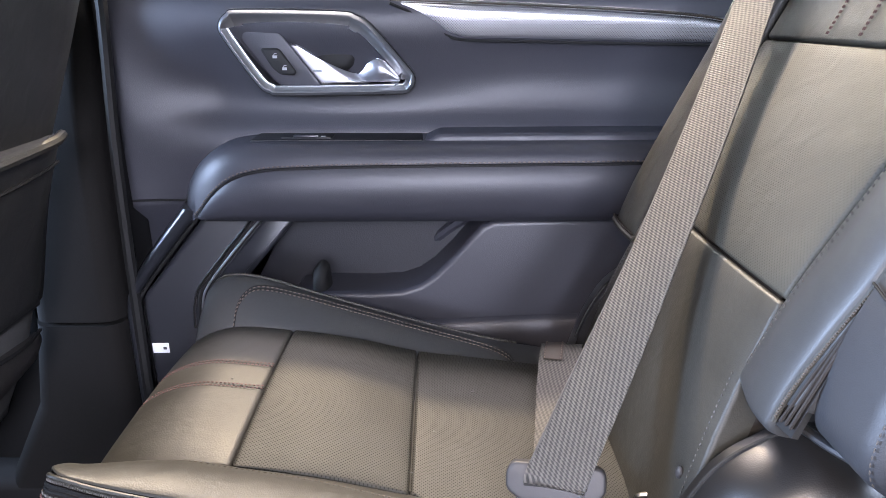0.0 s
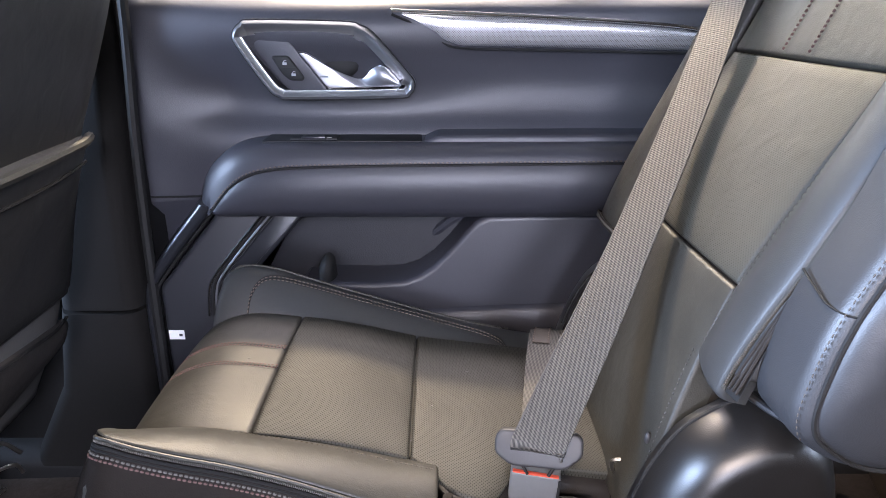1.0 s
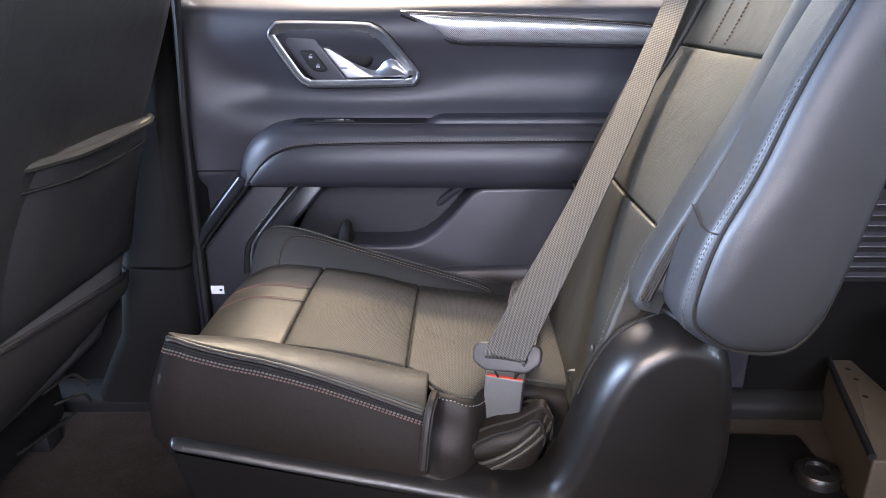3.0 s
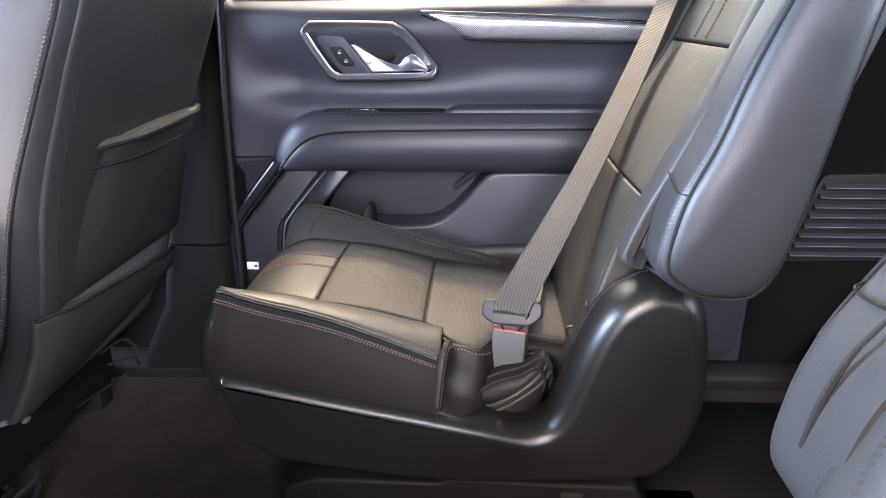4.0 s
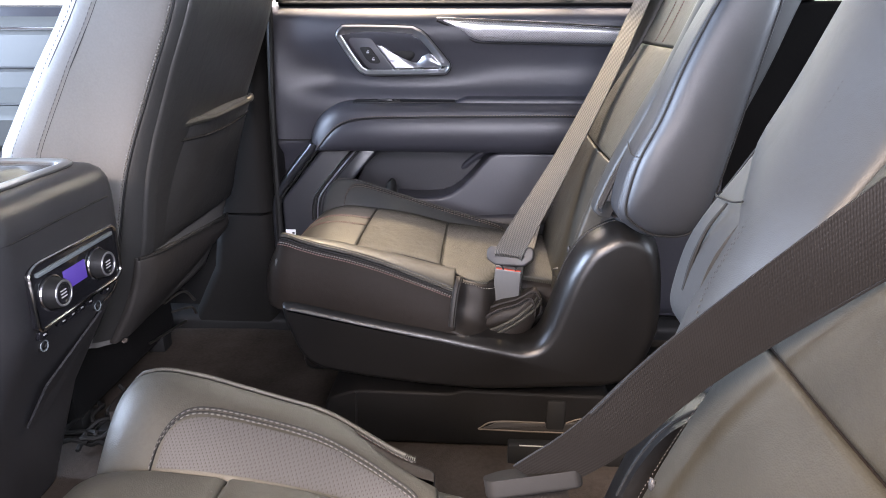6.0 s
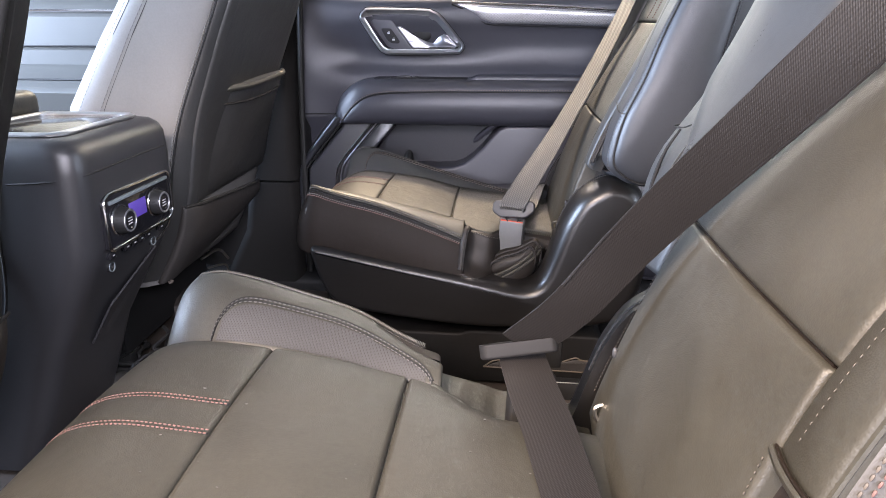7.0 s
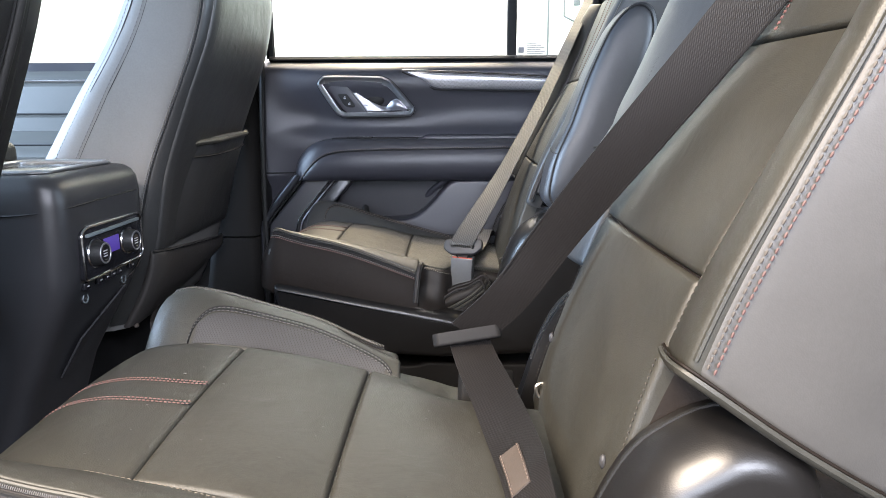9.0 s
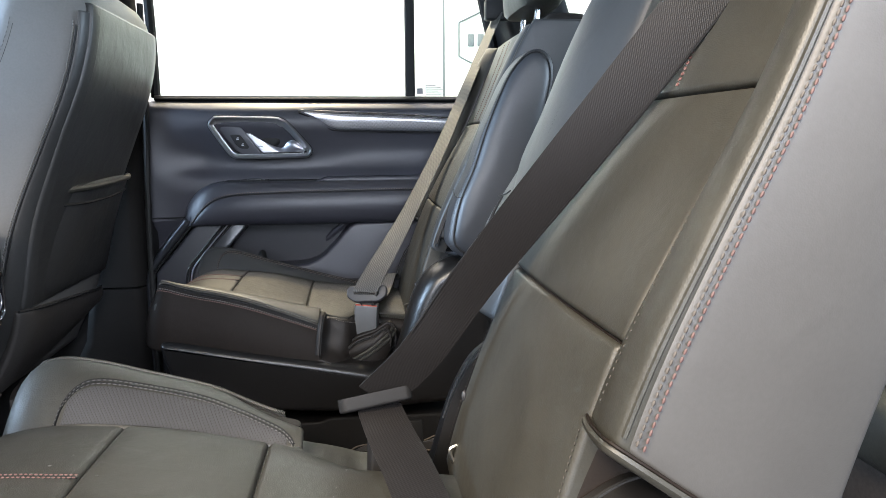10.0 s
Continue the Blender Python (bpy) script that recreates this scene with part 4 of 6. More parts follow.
def captain_chair(s):
    def at(x, q, z):
        return Vector((x, s * (SEATY + q), z))

    far = s > 0
    words = ("black leather captain's chair by the closed door, with its belt fastened" if far
             else "black leather captain's chair in the open doorway, with its belt fastened")
    seat = thing("captain_chair", words, "car seat", group="second row seats", at=(0.15, s * SEATY, FLOOR))
    inner = -1
    hide = PERF_XY if far else LEATHER
    words2 = "perforated black leather panel" if far else "soft worn black leather panel"

    def hull(x0, q0, z0, x1, q1, z1, r):
        a, b = at(x0, q0, z0), at(x1, q1, z1)
        return rbox([min(m, n) for m, n in zip(a, b)], [max(m, n) for m, n in zip(a, b)], r)

    # plinth on the floor and the moulded lower shell
    foot = rounded([(-0.062, 0.10), (-0.050, 0.186), (-0.001, 0.204), (0.168, 0.203), (0.182, 0.210), (0.43, 0.206), (0.452, 0.156), (0.462, 0.10)], 0.010)
    part("plinth", slab(foot, lambda x, z, d: at(x, d, z), 0.15, -0.172, 0.006), PLASTIC_SHADED, seat, "black plastic floor mount")
    part("plinth_joint", tube([at(0.0, -0.1725, 0.11), at(0.003, -0.1735, 0.2)], 0.0022, n=6), RUBBER, seat)
    for line in ([(0.214, 0.135), (0.243, 0.151), (0.328, 0.152)], [(0.364, 0.153), (0.388, 0.162), (0.402, 0.157), (0.447, 0.157)], [(0.214, 0.135), (0.290, 0.1335), (0.365, 0.133), (0.414, 0.132)]):
        part("plinth_lip", tube(spline([at(x, -0.1735, z) for x, z in line], 5), 0.0015, n=6), BEIGE, seat, "worn edge of the floor mount")
    part("plinth_recess", slab(rounded([(0.220, 0.136), (0.246, 0.149), (0.330, 0.150), (0.366, 0.151), (0.386, 0.157), (0.440, 0.155), (0.414, 0.134)], 0.004), lambda x, z, d: at(x, d, z), -0.16, -0.1732, 0.001), FLAP, seat, "worn brown recess")
    part("plinth_tab", hull(0.330, -0.176, 0.139, 0.362, -0.165, 0.196, 0.004), RUBBER, seat)
    part("floor_rail", hull(0.265, -0.206, 0.088, 0.47, -0.185, 0.127, 0.003), RUBBER, seat, "black floor rail")
    part("rail_edge", tube([at(0.284, -0.206, 0.1275), at(0.410, -0.206, 0.1265)], 0.0012, n=6), STEEL, seat, "bright steel rail edge")
    # black sheet added over the carpet, in place of shade
    part("floor_shade_sheet", hull(0.455, -0.215, 0.0925, 0.80, 0.20, 0.112, 0.008), PLASTIC_SHADED, seat, "added black sheet standing in for shade behind the chair")
    pan_lo, pan_hi = at(-0.085, -0.185, 0.242), at(0.43, 0.185, 0.305)
    part("seat_pan", rbox([min(a, b) for a, b in zip(pan_lo, pan_hi)], [max(a, b) for a, b in zip(pan_lo, pan_hi)], 0.02, 3), SHELL, seat)
    cover = [(-0.104, 0.368), (-0.098, 0.384), (-0.075, 0.383), (-0.03, 0.374), (0.023, 0.363), (0.09, 0.350), (0.15, 0.339), (0.21, 0.327), (0.255, 0.320), (0.283, 0.318), (0.302, 0.325),
             (0.314, 0.345), (0.325, 0.378), (0.336, 0.417), (0.348, 0.451), (0.367, 0.484), (0.391, 0.5035), (0.418, 0.5155), (0.45, 0.512), (0.474, 0.495), (0.487, 0.465),
             (0.495, 0.41), (0.496, 0.345), (0.480, 0.288), (0.454, 0.253), (0.420, 0.240), (0.385, 0.236), (0.30, 0.234), (0.175, 0.237), (0.06, 0.248), (-0.02, 0.260), (-0.050, 0.268), (-0.072, 0.285), (-0.088, 0.315)]
    cover = [(p.x, p.y) for p in spline([(x, z, 0) for x, z in cover], 3, closed=True)]
    for q in (-1, 1):
        sc = part("side_cover", slab(cover, lambda x, z, d: at(x, q * d, z), 0.158, 0.218, 0.028, 7, 0.048, lambda x: 0.50 + 0.50 * max(0.0, min(1.0, (x - 0.22) / 0.13))), SHELL, seat, "shiny grained black plastic side cover", smooth=60)
        part("fixing_clip", ball(at(0.012, q * 0.2100, 0.345), 0.0022, 0.0022, 0.0022, 8, 5), WHITE, sc)
        part("recliner_joint", tube(spline([at(0.336, q * 0.167, 0.417), at(0.348, q * 0.167, 0.451), at(0.367, q * 0.167, 0.484), at(0.391, q * 0.167, 0.5035), at(0.418, q * 0.167, 0.5155), at(0.445, q * 0.167, 0.5135)], 6), 0.0018, n=6), RUBBER, sc)

    # cushion
    qi = 0.110 if far else 0.142
    seam_r = 0.0036 if far else 0.0050
    fcurve = spline([(0.0, 0.441, 0), (-0.06, 0.4455, 0), (-0.10, 0.435, 0), (-0.125, 0.414, 0), (-0.138, 0.382, 0), (-0.140, 0.335, 0)], 10)
    if not far:
        # the softer cushion in the doorway bulges further forward
        fcurve = [Vector((p.x - 0.022 * max(0.0, min(1.0, -p.x / 0.09)), p.y, 0)) for p in fcurve]

    def panel_edge(x):
        if far:
            return interp([(0.0, -0.110), (0.150, -0.110), (0.166, -0.124), (0.182, -0.142), (0.200, -0.148), (0.224, -0.146), (0.244, -0.110), (0.262, -0.098), (0.37, -0.096)], x)
        k = max(0.0, min(1.0, (x - 0.150) / 0.09))
        return -0.142 + 0.046 * k * k * (3 - 2 * k)

    def front(u, v):
        k = u * (len(fcurve) - 1)
        i = min(int(k), len(fcurve) - 2)
        p = fcurve[i].lerp(fcurve[i + 1], k - i)
        q = -qi + (0.142 + qi) * v
        return at(p.x, q, p.y + 0.005 * (1 - (q / 0.142) ** 2))

    def top(x0, x1):
        def f(u, v):
            x = x0 + (x1 - x0) * u
            k = max(0.0, min(1.0, (x - 0.150) / 0.09))
            q0 = panel_edge(x)
            q = q0 + (0.142 - q0) * v
            return at(x, q, interp(CUSH, x) + 0.005 * (1 - (q / 0.142) ** 2) - 0.006 * k * max(0, 1 - v * 6) ** 2)
        return f

    cf = part("cushion_front", panel(front, 0.20, 0.284, (-0.3, 0, 1), seam_r, 0.02, 0.002, 18, 12), LEATHER, seat)
    for q in ((0.003, 0.047) if far else (-0.022, 0.022)):
        line = [front(u, (q + qi) / (0.142 + qi)) + Vector((-0.2, 0, 0.9)) * 0.002 for u in np.linspace(0.0, 0.72, 44)]
        part("groove", tube([p - Vector((-0.3, 0, 0.9)) * 0.0014 for p in line], 0.0009, n=6), RUBBER, cf)
        for e in (-0.0025, 0.0025):
            part("stitching", stitches([p + Vector((0, e, 0.0003)) for p in line], 0.0026, 0.0014, 0.0007), THREAD_PINK, cf, "faded red double stitching")
    part("cushion_middle", panel(top(0.0012, 0.1445), 0.143, 0.284, (0, 0, 1), seam_r, 0.02, 0.004, 14, 16), hide, seat, words2)
    part("cushion_rear", panel(top(0.1460, 0.36), 0.214, 0.284, (0, 0, 1), seam_r, 0.02, 0.003, 14, 16), hide, seat, words2)
    for x in (0.0006, 0.1452):
        line = [top(x, x + 0.001)(0.0, v) - Vector((0, 0, 0.0082)) for v in np.linspace(0.03, 0.97, 16)]
        part("seam_welt", tube(line, 0.0045, n=8), LEATHER, seat, "sunken seam")
    part("cushion_core", join(hull(-0.105, -0.190, 0.345, 0.165, 0.196, 0.372, 0.01), hull(0.15, -0.085, 0.33, 0.34, 0.196, 0.372, 0.01)), RUBBER, seat)
    for w in (-1, 1):
        wide = w == inner and not far
        x0, run_in = (-0.136, 0.316) if wide else (-0.119, 0.299)

        def spread(x):
            k = max(0.0, min(1.0, (0.165 - x) / 0.12))
            return 0.036 * k * k * (3 - 2 * k) if wide else 0.0

        def crest(x):
            return interp(RIDGE, x + (0.017 * max(0.0, min(1.0, (0.08 - x) / 0.15)) if wide else 0.0))

        def bolster(u, v):
            x = x0 + (run_in * u ** 1.12 if w == inner else 0.435 * u ** 1.25)
            p, r = interp(CUSH, x), crest(x)
            a = v * math.pi * 0.56
            narrow = 1 - 0.45 * max(0.0, min(1.0, (x - 0.09) / 0.09)) if w == inner else 1.0
            return at(x, w * (0.138 + (0.0655 + spread(x)) * narrow * v ** 0.9), p - 0.005 * (1 - v) ** 3 + (r - p) * math.sin(a) - 0.004 * v * v)

        def skirt(u, v):
            x = x0 + (run_in - 0.006 if w == inner else 0.423) * u
            zt, zb = crest(x) - 0.006, interp(SHELLTOP, x) - 0.02
            return at(x, w * (0.204 + spread(x) * (1 - 0.5 * v) + 0.004 * math.sin(math.pi * v) - 0.005 * v), zt + (zb - zt) * v)

        doorway = (w == inner) == far      # the side that faces the open door
        if doorway:
            qe = 0.178 if far else 0.194
            x_end = 0.172 if far else 0.31
            xf = -0.106

            def shoulder(u, v):
                x = xf + (x_end - xf) * u ** 1.2
                k = max(0.0, min(1.0, (x + 0.03) / 0.04))
                zc = interp(CUSH, max(x, -0.115)) - 0.0010 - 0.0040 * k
                round_in = 0.016 * max(0.0, (-0.088 - x) / 0.021) ** 2
                q = qi - 0.0055 + (qe - 0.002 - round_in - qi + 0.0055) * v
                nose_drop = (0.004 if far else 0.016) * max(0.0, (-0.086 - x) / 0.023) ** 2
                if far:
                    return at(x, w * q, zc + 0.002 + (interp(EDGE, x) - nose_drop - zc - 0.002) * v ** 1.25 + 0.011 * math.sin(math.pi * v) ** 0.8)
                return at(x, w * q, zc + (interp(EDGE, x) - nose_drop - zc) * math.sin(v * math.pi / 2) ** 0.75)

            plan = spline([(-0.1075, qe - 0.046, 0), (-0.110, qe - 0.028, 0), (-0.1075, qe - 0.012, 0), (-0.0985, qe - 0.0022, 0), (-0.080, qe, 0)]
                          + [(-0.080 + (x_end + 0.003 + 0.080) * k / 6, qe, 0) for k in range(1, 7)], 8)
            walked = arclen(plan)
            nose_part = walked[32] / walked[-1]

            def apron(u, v):
                d = u * walked[-1]
                k = min(len(plan) - 2, max(i for i in range(len(plan) - 1) if walked[i] <= d + 1e-9))
                f = (d - walked[k]) / (walked[k + 1] - walked[k])
                p = plan[k].lerp(plan[k + 1], f)
                t = (plan[k + 1] - plan[k]).normalized()
                turn_in = max(0.0, 1 - u / nose_part)
                span = max(0.0, min(1.0, (p.y - 0.1365) / (qe - 0.1365)))
                zc = interp(CUSH, max(p.x, -0.115)) - 0.001
                zt = zc + (interp(EDGE, p.x) - (0.003 if far else 0.012) * max(0.0, (-0.086 - p.x) / 0.023) ** 2 - zc) * math.sin(span * math.pi / 2) ** 0.75 - 0.0045
                zb = interp(SHELLTOP, p.x) - 0.022
                push = (0.2085 - qe) * v ** 0.8 + 0.004 * math.sin(math.pi * v) + 0.006 * turn_in * math.sin(math.pi * v) ** 2
                return at(p.x - t.y * push, w * (p.y + t.x * push), zt + (zb - zt) * v)

            bo = part("cushion_bolster", panel(shoulder, 0.29, 0.07, (0, 0, 1), 0.0030, 0.003 if far else 0.008, 0.0, 44, 16), LEATHER, seat, "padded leather side bolster")
            # far side takes the darker vinyl in place of the near seat's shade
            part("cushion_side", panel(apron, 0.34, 0.10, (-1.0, s * w * 0.6, 0), 0.005, 0.010, 0.0, 60, 12), VINYL_SHADED if far else VINYL, seat, "dark leather cushion side")
            rows_ = [[apron(u, v) for u in np.linspace(0.03, 0.985, 130)] for v in ((0.0, 0.026, 0.05, 0.052, 0.078, 0.105) if far else (0.0, 0.040, 0.075, 0.085, 0.118, 0.152))]
            out = at(0, w * 0.0008, 0) - at(0, 0, 0)
            lift_up = Vector((0, 0, 0.0022))
            part("piping", tube([p + lift_up - out * 1.5 for p in rows_[0][::2]], 0.0019, n=8), LEATHER, bo, "rolled leather welt")
            part("zip_cord", stitches([p + lift_up + out * 1.2 - Vector((0, 0, 0.0016)) for p in rows_[0]], 0.0011, 0.0005 if far else 0.0003, 0.0014 if far else 0.0019), CORD, bo, "ribbed cord")
            part("zip", tube([p + out * 0.2 for p in rows_[1][::2]], 0.0016, n=6), RUBBER, bo)
            part("zip", tube(rows_[3][::2], 0.0010, n=6), RUBBER, bo)
            part("stitching", stitches([p + out * 0.5 for p in rows_[4]], 0.0030, 0.0012, 0.0011 if far else 0.0008), THREAD_LIGHT if far else THREAD_GREY, bo, "grey stitching")
            part("stitching", stitches([p + out * 0.5 for p in rows_[5]], 0.0030, 0.0012, 0.0010 if far else 0.0009), THREAD_PINK, bo, "red stitching")
            if far:
                part("cushion_corner", ball(at(-0.1020, -0.176, 0.430), 0.0185, 0.018, 0.028, 14, 10), LEATHER, seat, "rounded leather corner of the cushion")
            dots = [shoulder(((x - xf) / (x_end - xf)) ** (1 / 1.2), 0.16 + 0.6 * max(0.0, x)) for x in np.linspace(-0.03, min(x_end, 0.26) - 0.004, 60)]
            part("stitching", stitches([p + Vector((0, 0, 0.0002)) for p in dots], 0.0028, 0.0018, 0.00045), THREAD_PALE, bo, "fine pale stitching")
            continue
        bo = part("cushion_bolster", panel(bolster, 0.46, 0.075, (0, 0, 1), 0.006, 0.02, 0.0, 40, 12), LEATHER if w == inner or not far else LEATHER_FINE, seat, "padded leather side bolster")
        part("cushion_side", panel(skirt, 0.32, 0.09, (0, s * w, 0), 0.008, 0.012, 0.0, 26, 8), VINYL, seat, "dark leather cushion side")
        edge = [at(x, w * (0.2045 + spread(x)), crest(x) - 0.005) for x in np.linspace(x0, 0.155 if w == inner else 0.27, 60)]
        part("piping", tube(spline(edge[::3], 3), 0.0018, n=8), LEATHER, bo)
        part("zip_cord", stitches(edge, 0.0013, 0.0006, 0.0023), CORD if w == inner and far else LEATHER, bo, "ribbed cord")
        part("zip", tube([p + at(0, w * 0.0015, -0.004) - at(0, 0, 0) for p in edge], 0.0012, n=6), RUBBER, bo)
        for dz, mat in ((-0.0068, THREAD_GREY), (-0.0100, THREAD_RED)):
            part("stitching", stitches([p + at(0, w * 0.0028, dz) - at(0, 0, 0) for p in edge], 0.0038, 0.0012, 0.0012), mat, bo, "red stitching")
        # arched seam on the bolster's inner face
        reach = (0.06, 0.105, 0.138, 0.155, 0.165, 0.170) if w == inner else (0.059, 0.137, 0.198, 0.234, 0.253, 0.259)
        ways = list(zip((-0.070, -0.068, -0.058, -0.041, -0.0035, *reach), (0.03, 0.25, 0.45, 0.57, 0.62, 0.62, 0.60, 0.54, 0.42, 0.22, 0.03)))
        arch = spline([bolster(((x - x0) / run_in) ** (1 / 1.12) if w == inner else ((x + 0.119) / 0.435) ** 0.8, v * (0.86 if wide else 1)) for x, v in ways], 8)
        if not far:
            arch_v = [(x, v * 0.86 if wide else v) for x, v in ways]
            cells = []
            for x in np.linspace(-0.064, arch_v[-1][0] - 0.008, 40):
                u = ((x - x0) / run_in) ** (1 / 1.12) if w == inner else ((x + 0.119) / 0.435) ** 0.8
                top_v = max(0.06, interp(arch_v, x) - 0.05)
                cells.append([bolster(u, 0.05 + (top_v - 0.05) * f) + at(0, -w * 0.0004, 0.0010) - at(0, 0, 0) for f in np.linspace(0, 1, 9)])
            part("perforated_inset", loft(cells, cap=False, closed=False), PERF_YX, bo, "perforated leather inset")
        for e in (0.0, 0.0042):
            part("groove", tube([p + at(0, w * e * 0.7, e * 0.7 + 0.0006) - at(0, 0, 0) for p in arch], 0.0012, n=6), RUBBER, bo)
            part("stitching", stitches([p + at(0, w * (e * 0.7 - 0.0014), e * 0.7 + 0.0002) - at(0, 0, 0) for p in arch], 0.0032, 0.0022, 0.0007), THREAD_GREY if not far else THREAD_DARK, bo, "grey stitching")

    # fold of leather beside the buckle
    def fold(u, v):
        x = 0.166 + 0.174 * u
        k = max(0.0, min(1.0, (x - 0.150) / 0.09))
        q0 = panel_edge(x) - 0.001
        b2 = max(0.0, min(1.0, (x - 0.212) / 0.03))
        q = (1 - b2) * interp([(0.0, q0 + 0.008), (0.2, q0 - 0.006), (0.45, q0 - 0.014), (0.7, -0.176), (1.0, -0.206)], v) + b2 * interp([(0.0, q0 + 0.008), (0.2, q0 - 0.006), (0.45, q0 - 0.010), (0.7, -0.150), (1.0, -0.206)], v)
        drop = (1 - b2) * interp([(0.0, 0.003), (0.2, 0.008), (0.42, 0.040), (0.68, 0.070), (1.0, 0.088)], v) + b2 * interp([(0.0, 0.003), (0.2, 0.016), (0.42, 0.06), (0.65, 0.086), (1.0, 0.092)], v)
        return at(x, q, 0.408 - 0.16 * (x - 0.17) - drop * (0.75 + 0.25 * k) * (1.0 if far else 0.34) + 0.003 * math.sin(x * 260) * v * (1 - v) * 2)
    part("buckle_fold", panel(fold, 0.17, 0.11, (0, -s, 0.7), 0.004, 0.012, 0.0, 26, 14), VINYL if far else LEATHER, seat, "creased dark leather behind the cushion side")
    if far:
        part("stitching", stitches([fold(u, 0.2) + Vector((0, -s * 0.001, 0.0018)) for u in np.linspace(0.08, 0.42, 20)], 0.0024, 0.0022, 0.0007), PIPING, seat, "pale dotted stitching")
    lip = spline([at(0.180, -0.150, 0.404), at(0.179, -0.166, 0.412), at(0.177, -0.180, 0.412), at(0.174, -0.189, 0.402), at(0.171, -0.198, 0.380), at(0.168, -0.2060, 0.346)], 6)
    if far:
        part("fold_edge", tube(lip, 0.0050, n=8), VINYL, seat, "rolled leather hem")
        part("hem_line", tube([p + at(0.0045, -0.002, 0) - at(0, 0, 0) for p in lip[8:]], 0.0012, n=6), RUBBER, seat)

    # backrest
    def mid(z0, z1, h0, h1):
        def f(u, v):
            z = z0 + (z1 - z0) * u
            h = h0 + (h1 - h0) * u
            q = -h + (2 * h + 0.014) * v
            return at(interp(BACK, z) - 0.004 * (1 - (q / 0.16) ** 2), q, z)
        return f

    part("back_lower", panel(mid(0.372, 0.598, 0.168 if far else 0.154, 0.134 if far else 0.130), 0.24, 0.30, (-1, 0, 0.4), seam_r, 0.02, 0.004, 18, 16), LEATHER, seat)
    part("back_middle", panel(mid(0.600, 0.7645, 0.134, 0.132), 0.19, 0.266, (-1, 0, 0.4), seam_r, 0.02, 0.005, 16, 16), PERF_YZ if far else LEATHER, seat, words2)
    bt = part("back_upper", panel(mid(0.7660, 0.938, 0.132, 0.125), 0.19, 0.26, (-1, 0, 0.4), seam_r, 0.02, 0.003, 14, 14), LEATHER, seat)
    for q in (-0.022, 0.022):
        line = [mid(0.766, 0.938, 0.132, 0.125)(u, 0.5 + q / 0.26) + Vector((-0.0032, 0, 0.0008)) for u in np.linspace(0.03, 0.95, 40)]
        for e in (-0.002, 0.002):
            part("stitching", stitches([p + Vector((0, e * 0.6, 0)) for p in line], 0.0028, 0.0018, 0.0006), THREAD_RED, bt, "red double stitching")
    for z, h in ((0.599, 0.134), (0.7652, 0.132)):
        line = [mid(z, z + 0.001, h, h)(0.0, v) + Vector((0.0082, 0, -0.0038)) for v in np.linspace(0.03, 0.97, 16)]
        part("seam_welt", tube(line, 0.0045, n=8), VINYL_SHADED, seat, "sunken seam")
    rings = []
    for z, i in ((0.40, 0.09), (0.50, 0.085), (0.545, 0.07), (0.575, 0.03), (0.60, 0), (0.70, 0), (0.80, 0), (0.90, 0), (0.925, 0.0), (0.945, 0.006), (0.956, 0.018), (0.960, 0.04)):
        x = interp(BACK, z)
        o = rounded([(x + 0.012 + i * 0.5, -0.196 + i), (x + 0.012 + i * 0.5, 0.196 - i), (x + 0.125 - 0.06 * (z - 0.5) - i * 0.6, 0.190 - i), (x + 0.125 - 0.06 * (z - 0.5) - i * 0.6, -0.190 + i)], 0.022)
        rings.append([at(p.x, p.y, z) for p in o])
    part("back_core", loft(rings), VINYL, seat, "smooth black seat back")
    def wing_width(z):
        k = max(0.0, min(1.0, (z - 0.645) / 0.075))
        return (0.074 if far else 0.096 + 0.054 * k * k * (3 - 2 * k)) - 0.011 * max(0.0, min(1.0, (0.64 - z) / 0.08))

    for w in (-1, 1):
        def wing(u, v):
            z = (0.548 + 0.008 * v + 0.390 * u) if w != inner else (0.538 - 0.004 * v + 0.40 * u)
            x = interp(BACK, z) - interp(BULGE, z) * math.sin(v * math.pi * (0.70 if w == inner else 0.60))
            return at(x, w * ((0.1345 + wing_width(z) * v if w == inner else 0.1485 + 0.060 * v) - 0.004 * max(0, (z - 0.88) / 0.06)), z)

        def flank(u, v):
            zz = 0.556 + 0.384 * u
            z = zz - (0.092 if w != inner else 0.02) * v ** 0.9 * (1 - u)
            x = interp(BACK, zz) - interp(BULGE, zz) + 0.004 + (0.138 - 0.024 * u) * v
            return at(x, w * (0.2085 + 0.006 * math.sin(math.pi * v) - 0.006 * v), z)

        # inner bolster takes the cooler leather, which holds the bluish light as colour
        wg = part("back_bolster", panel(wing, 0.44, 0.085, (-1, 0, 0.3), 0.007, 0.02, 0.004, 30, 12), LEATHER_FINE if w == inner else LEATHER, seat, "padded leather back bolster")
        fl = part("back_side", panel(flank, 0.43, 0.105, (0, s * w, 0), 0.006, 0.012, 0.002, 26, 10), FLANK_LIT if w != inner and not far else LEATHER_FINE, seat, "smooth grey-black side panel")
        seamline = [wing(u, 0.93) + at(-0.001, w * 0.003, 0) - at(0, 0, 0) for u in np.linspace(0.02, 0.98, 90)]
        part("piping", tube([p + Vector((0.004, 0, 0)) for p in seamline[::3]], 0.0019, n=6), LEATHER, fl)
        for dx, mat in () if w == inner else ((0.0036, THREAD_GREY if far else THREAD_SOFT), (0.0078, THREAD_GREY if far else THREAD_ROSE)):
            line = [flank(u, dx / 0.14 + 0.01) + at(0, w * 0.0022, 0) - at(0, 0, 0) for u in np.linspace(0.02, 0.97, 90)]
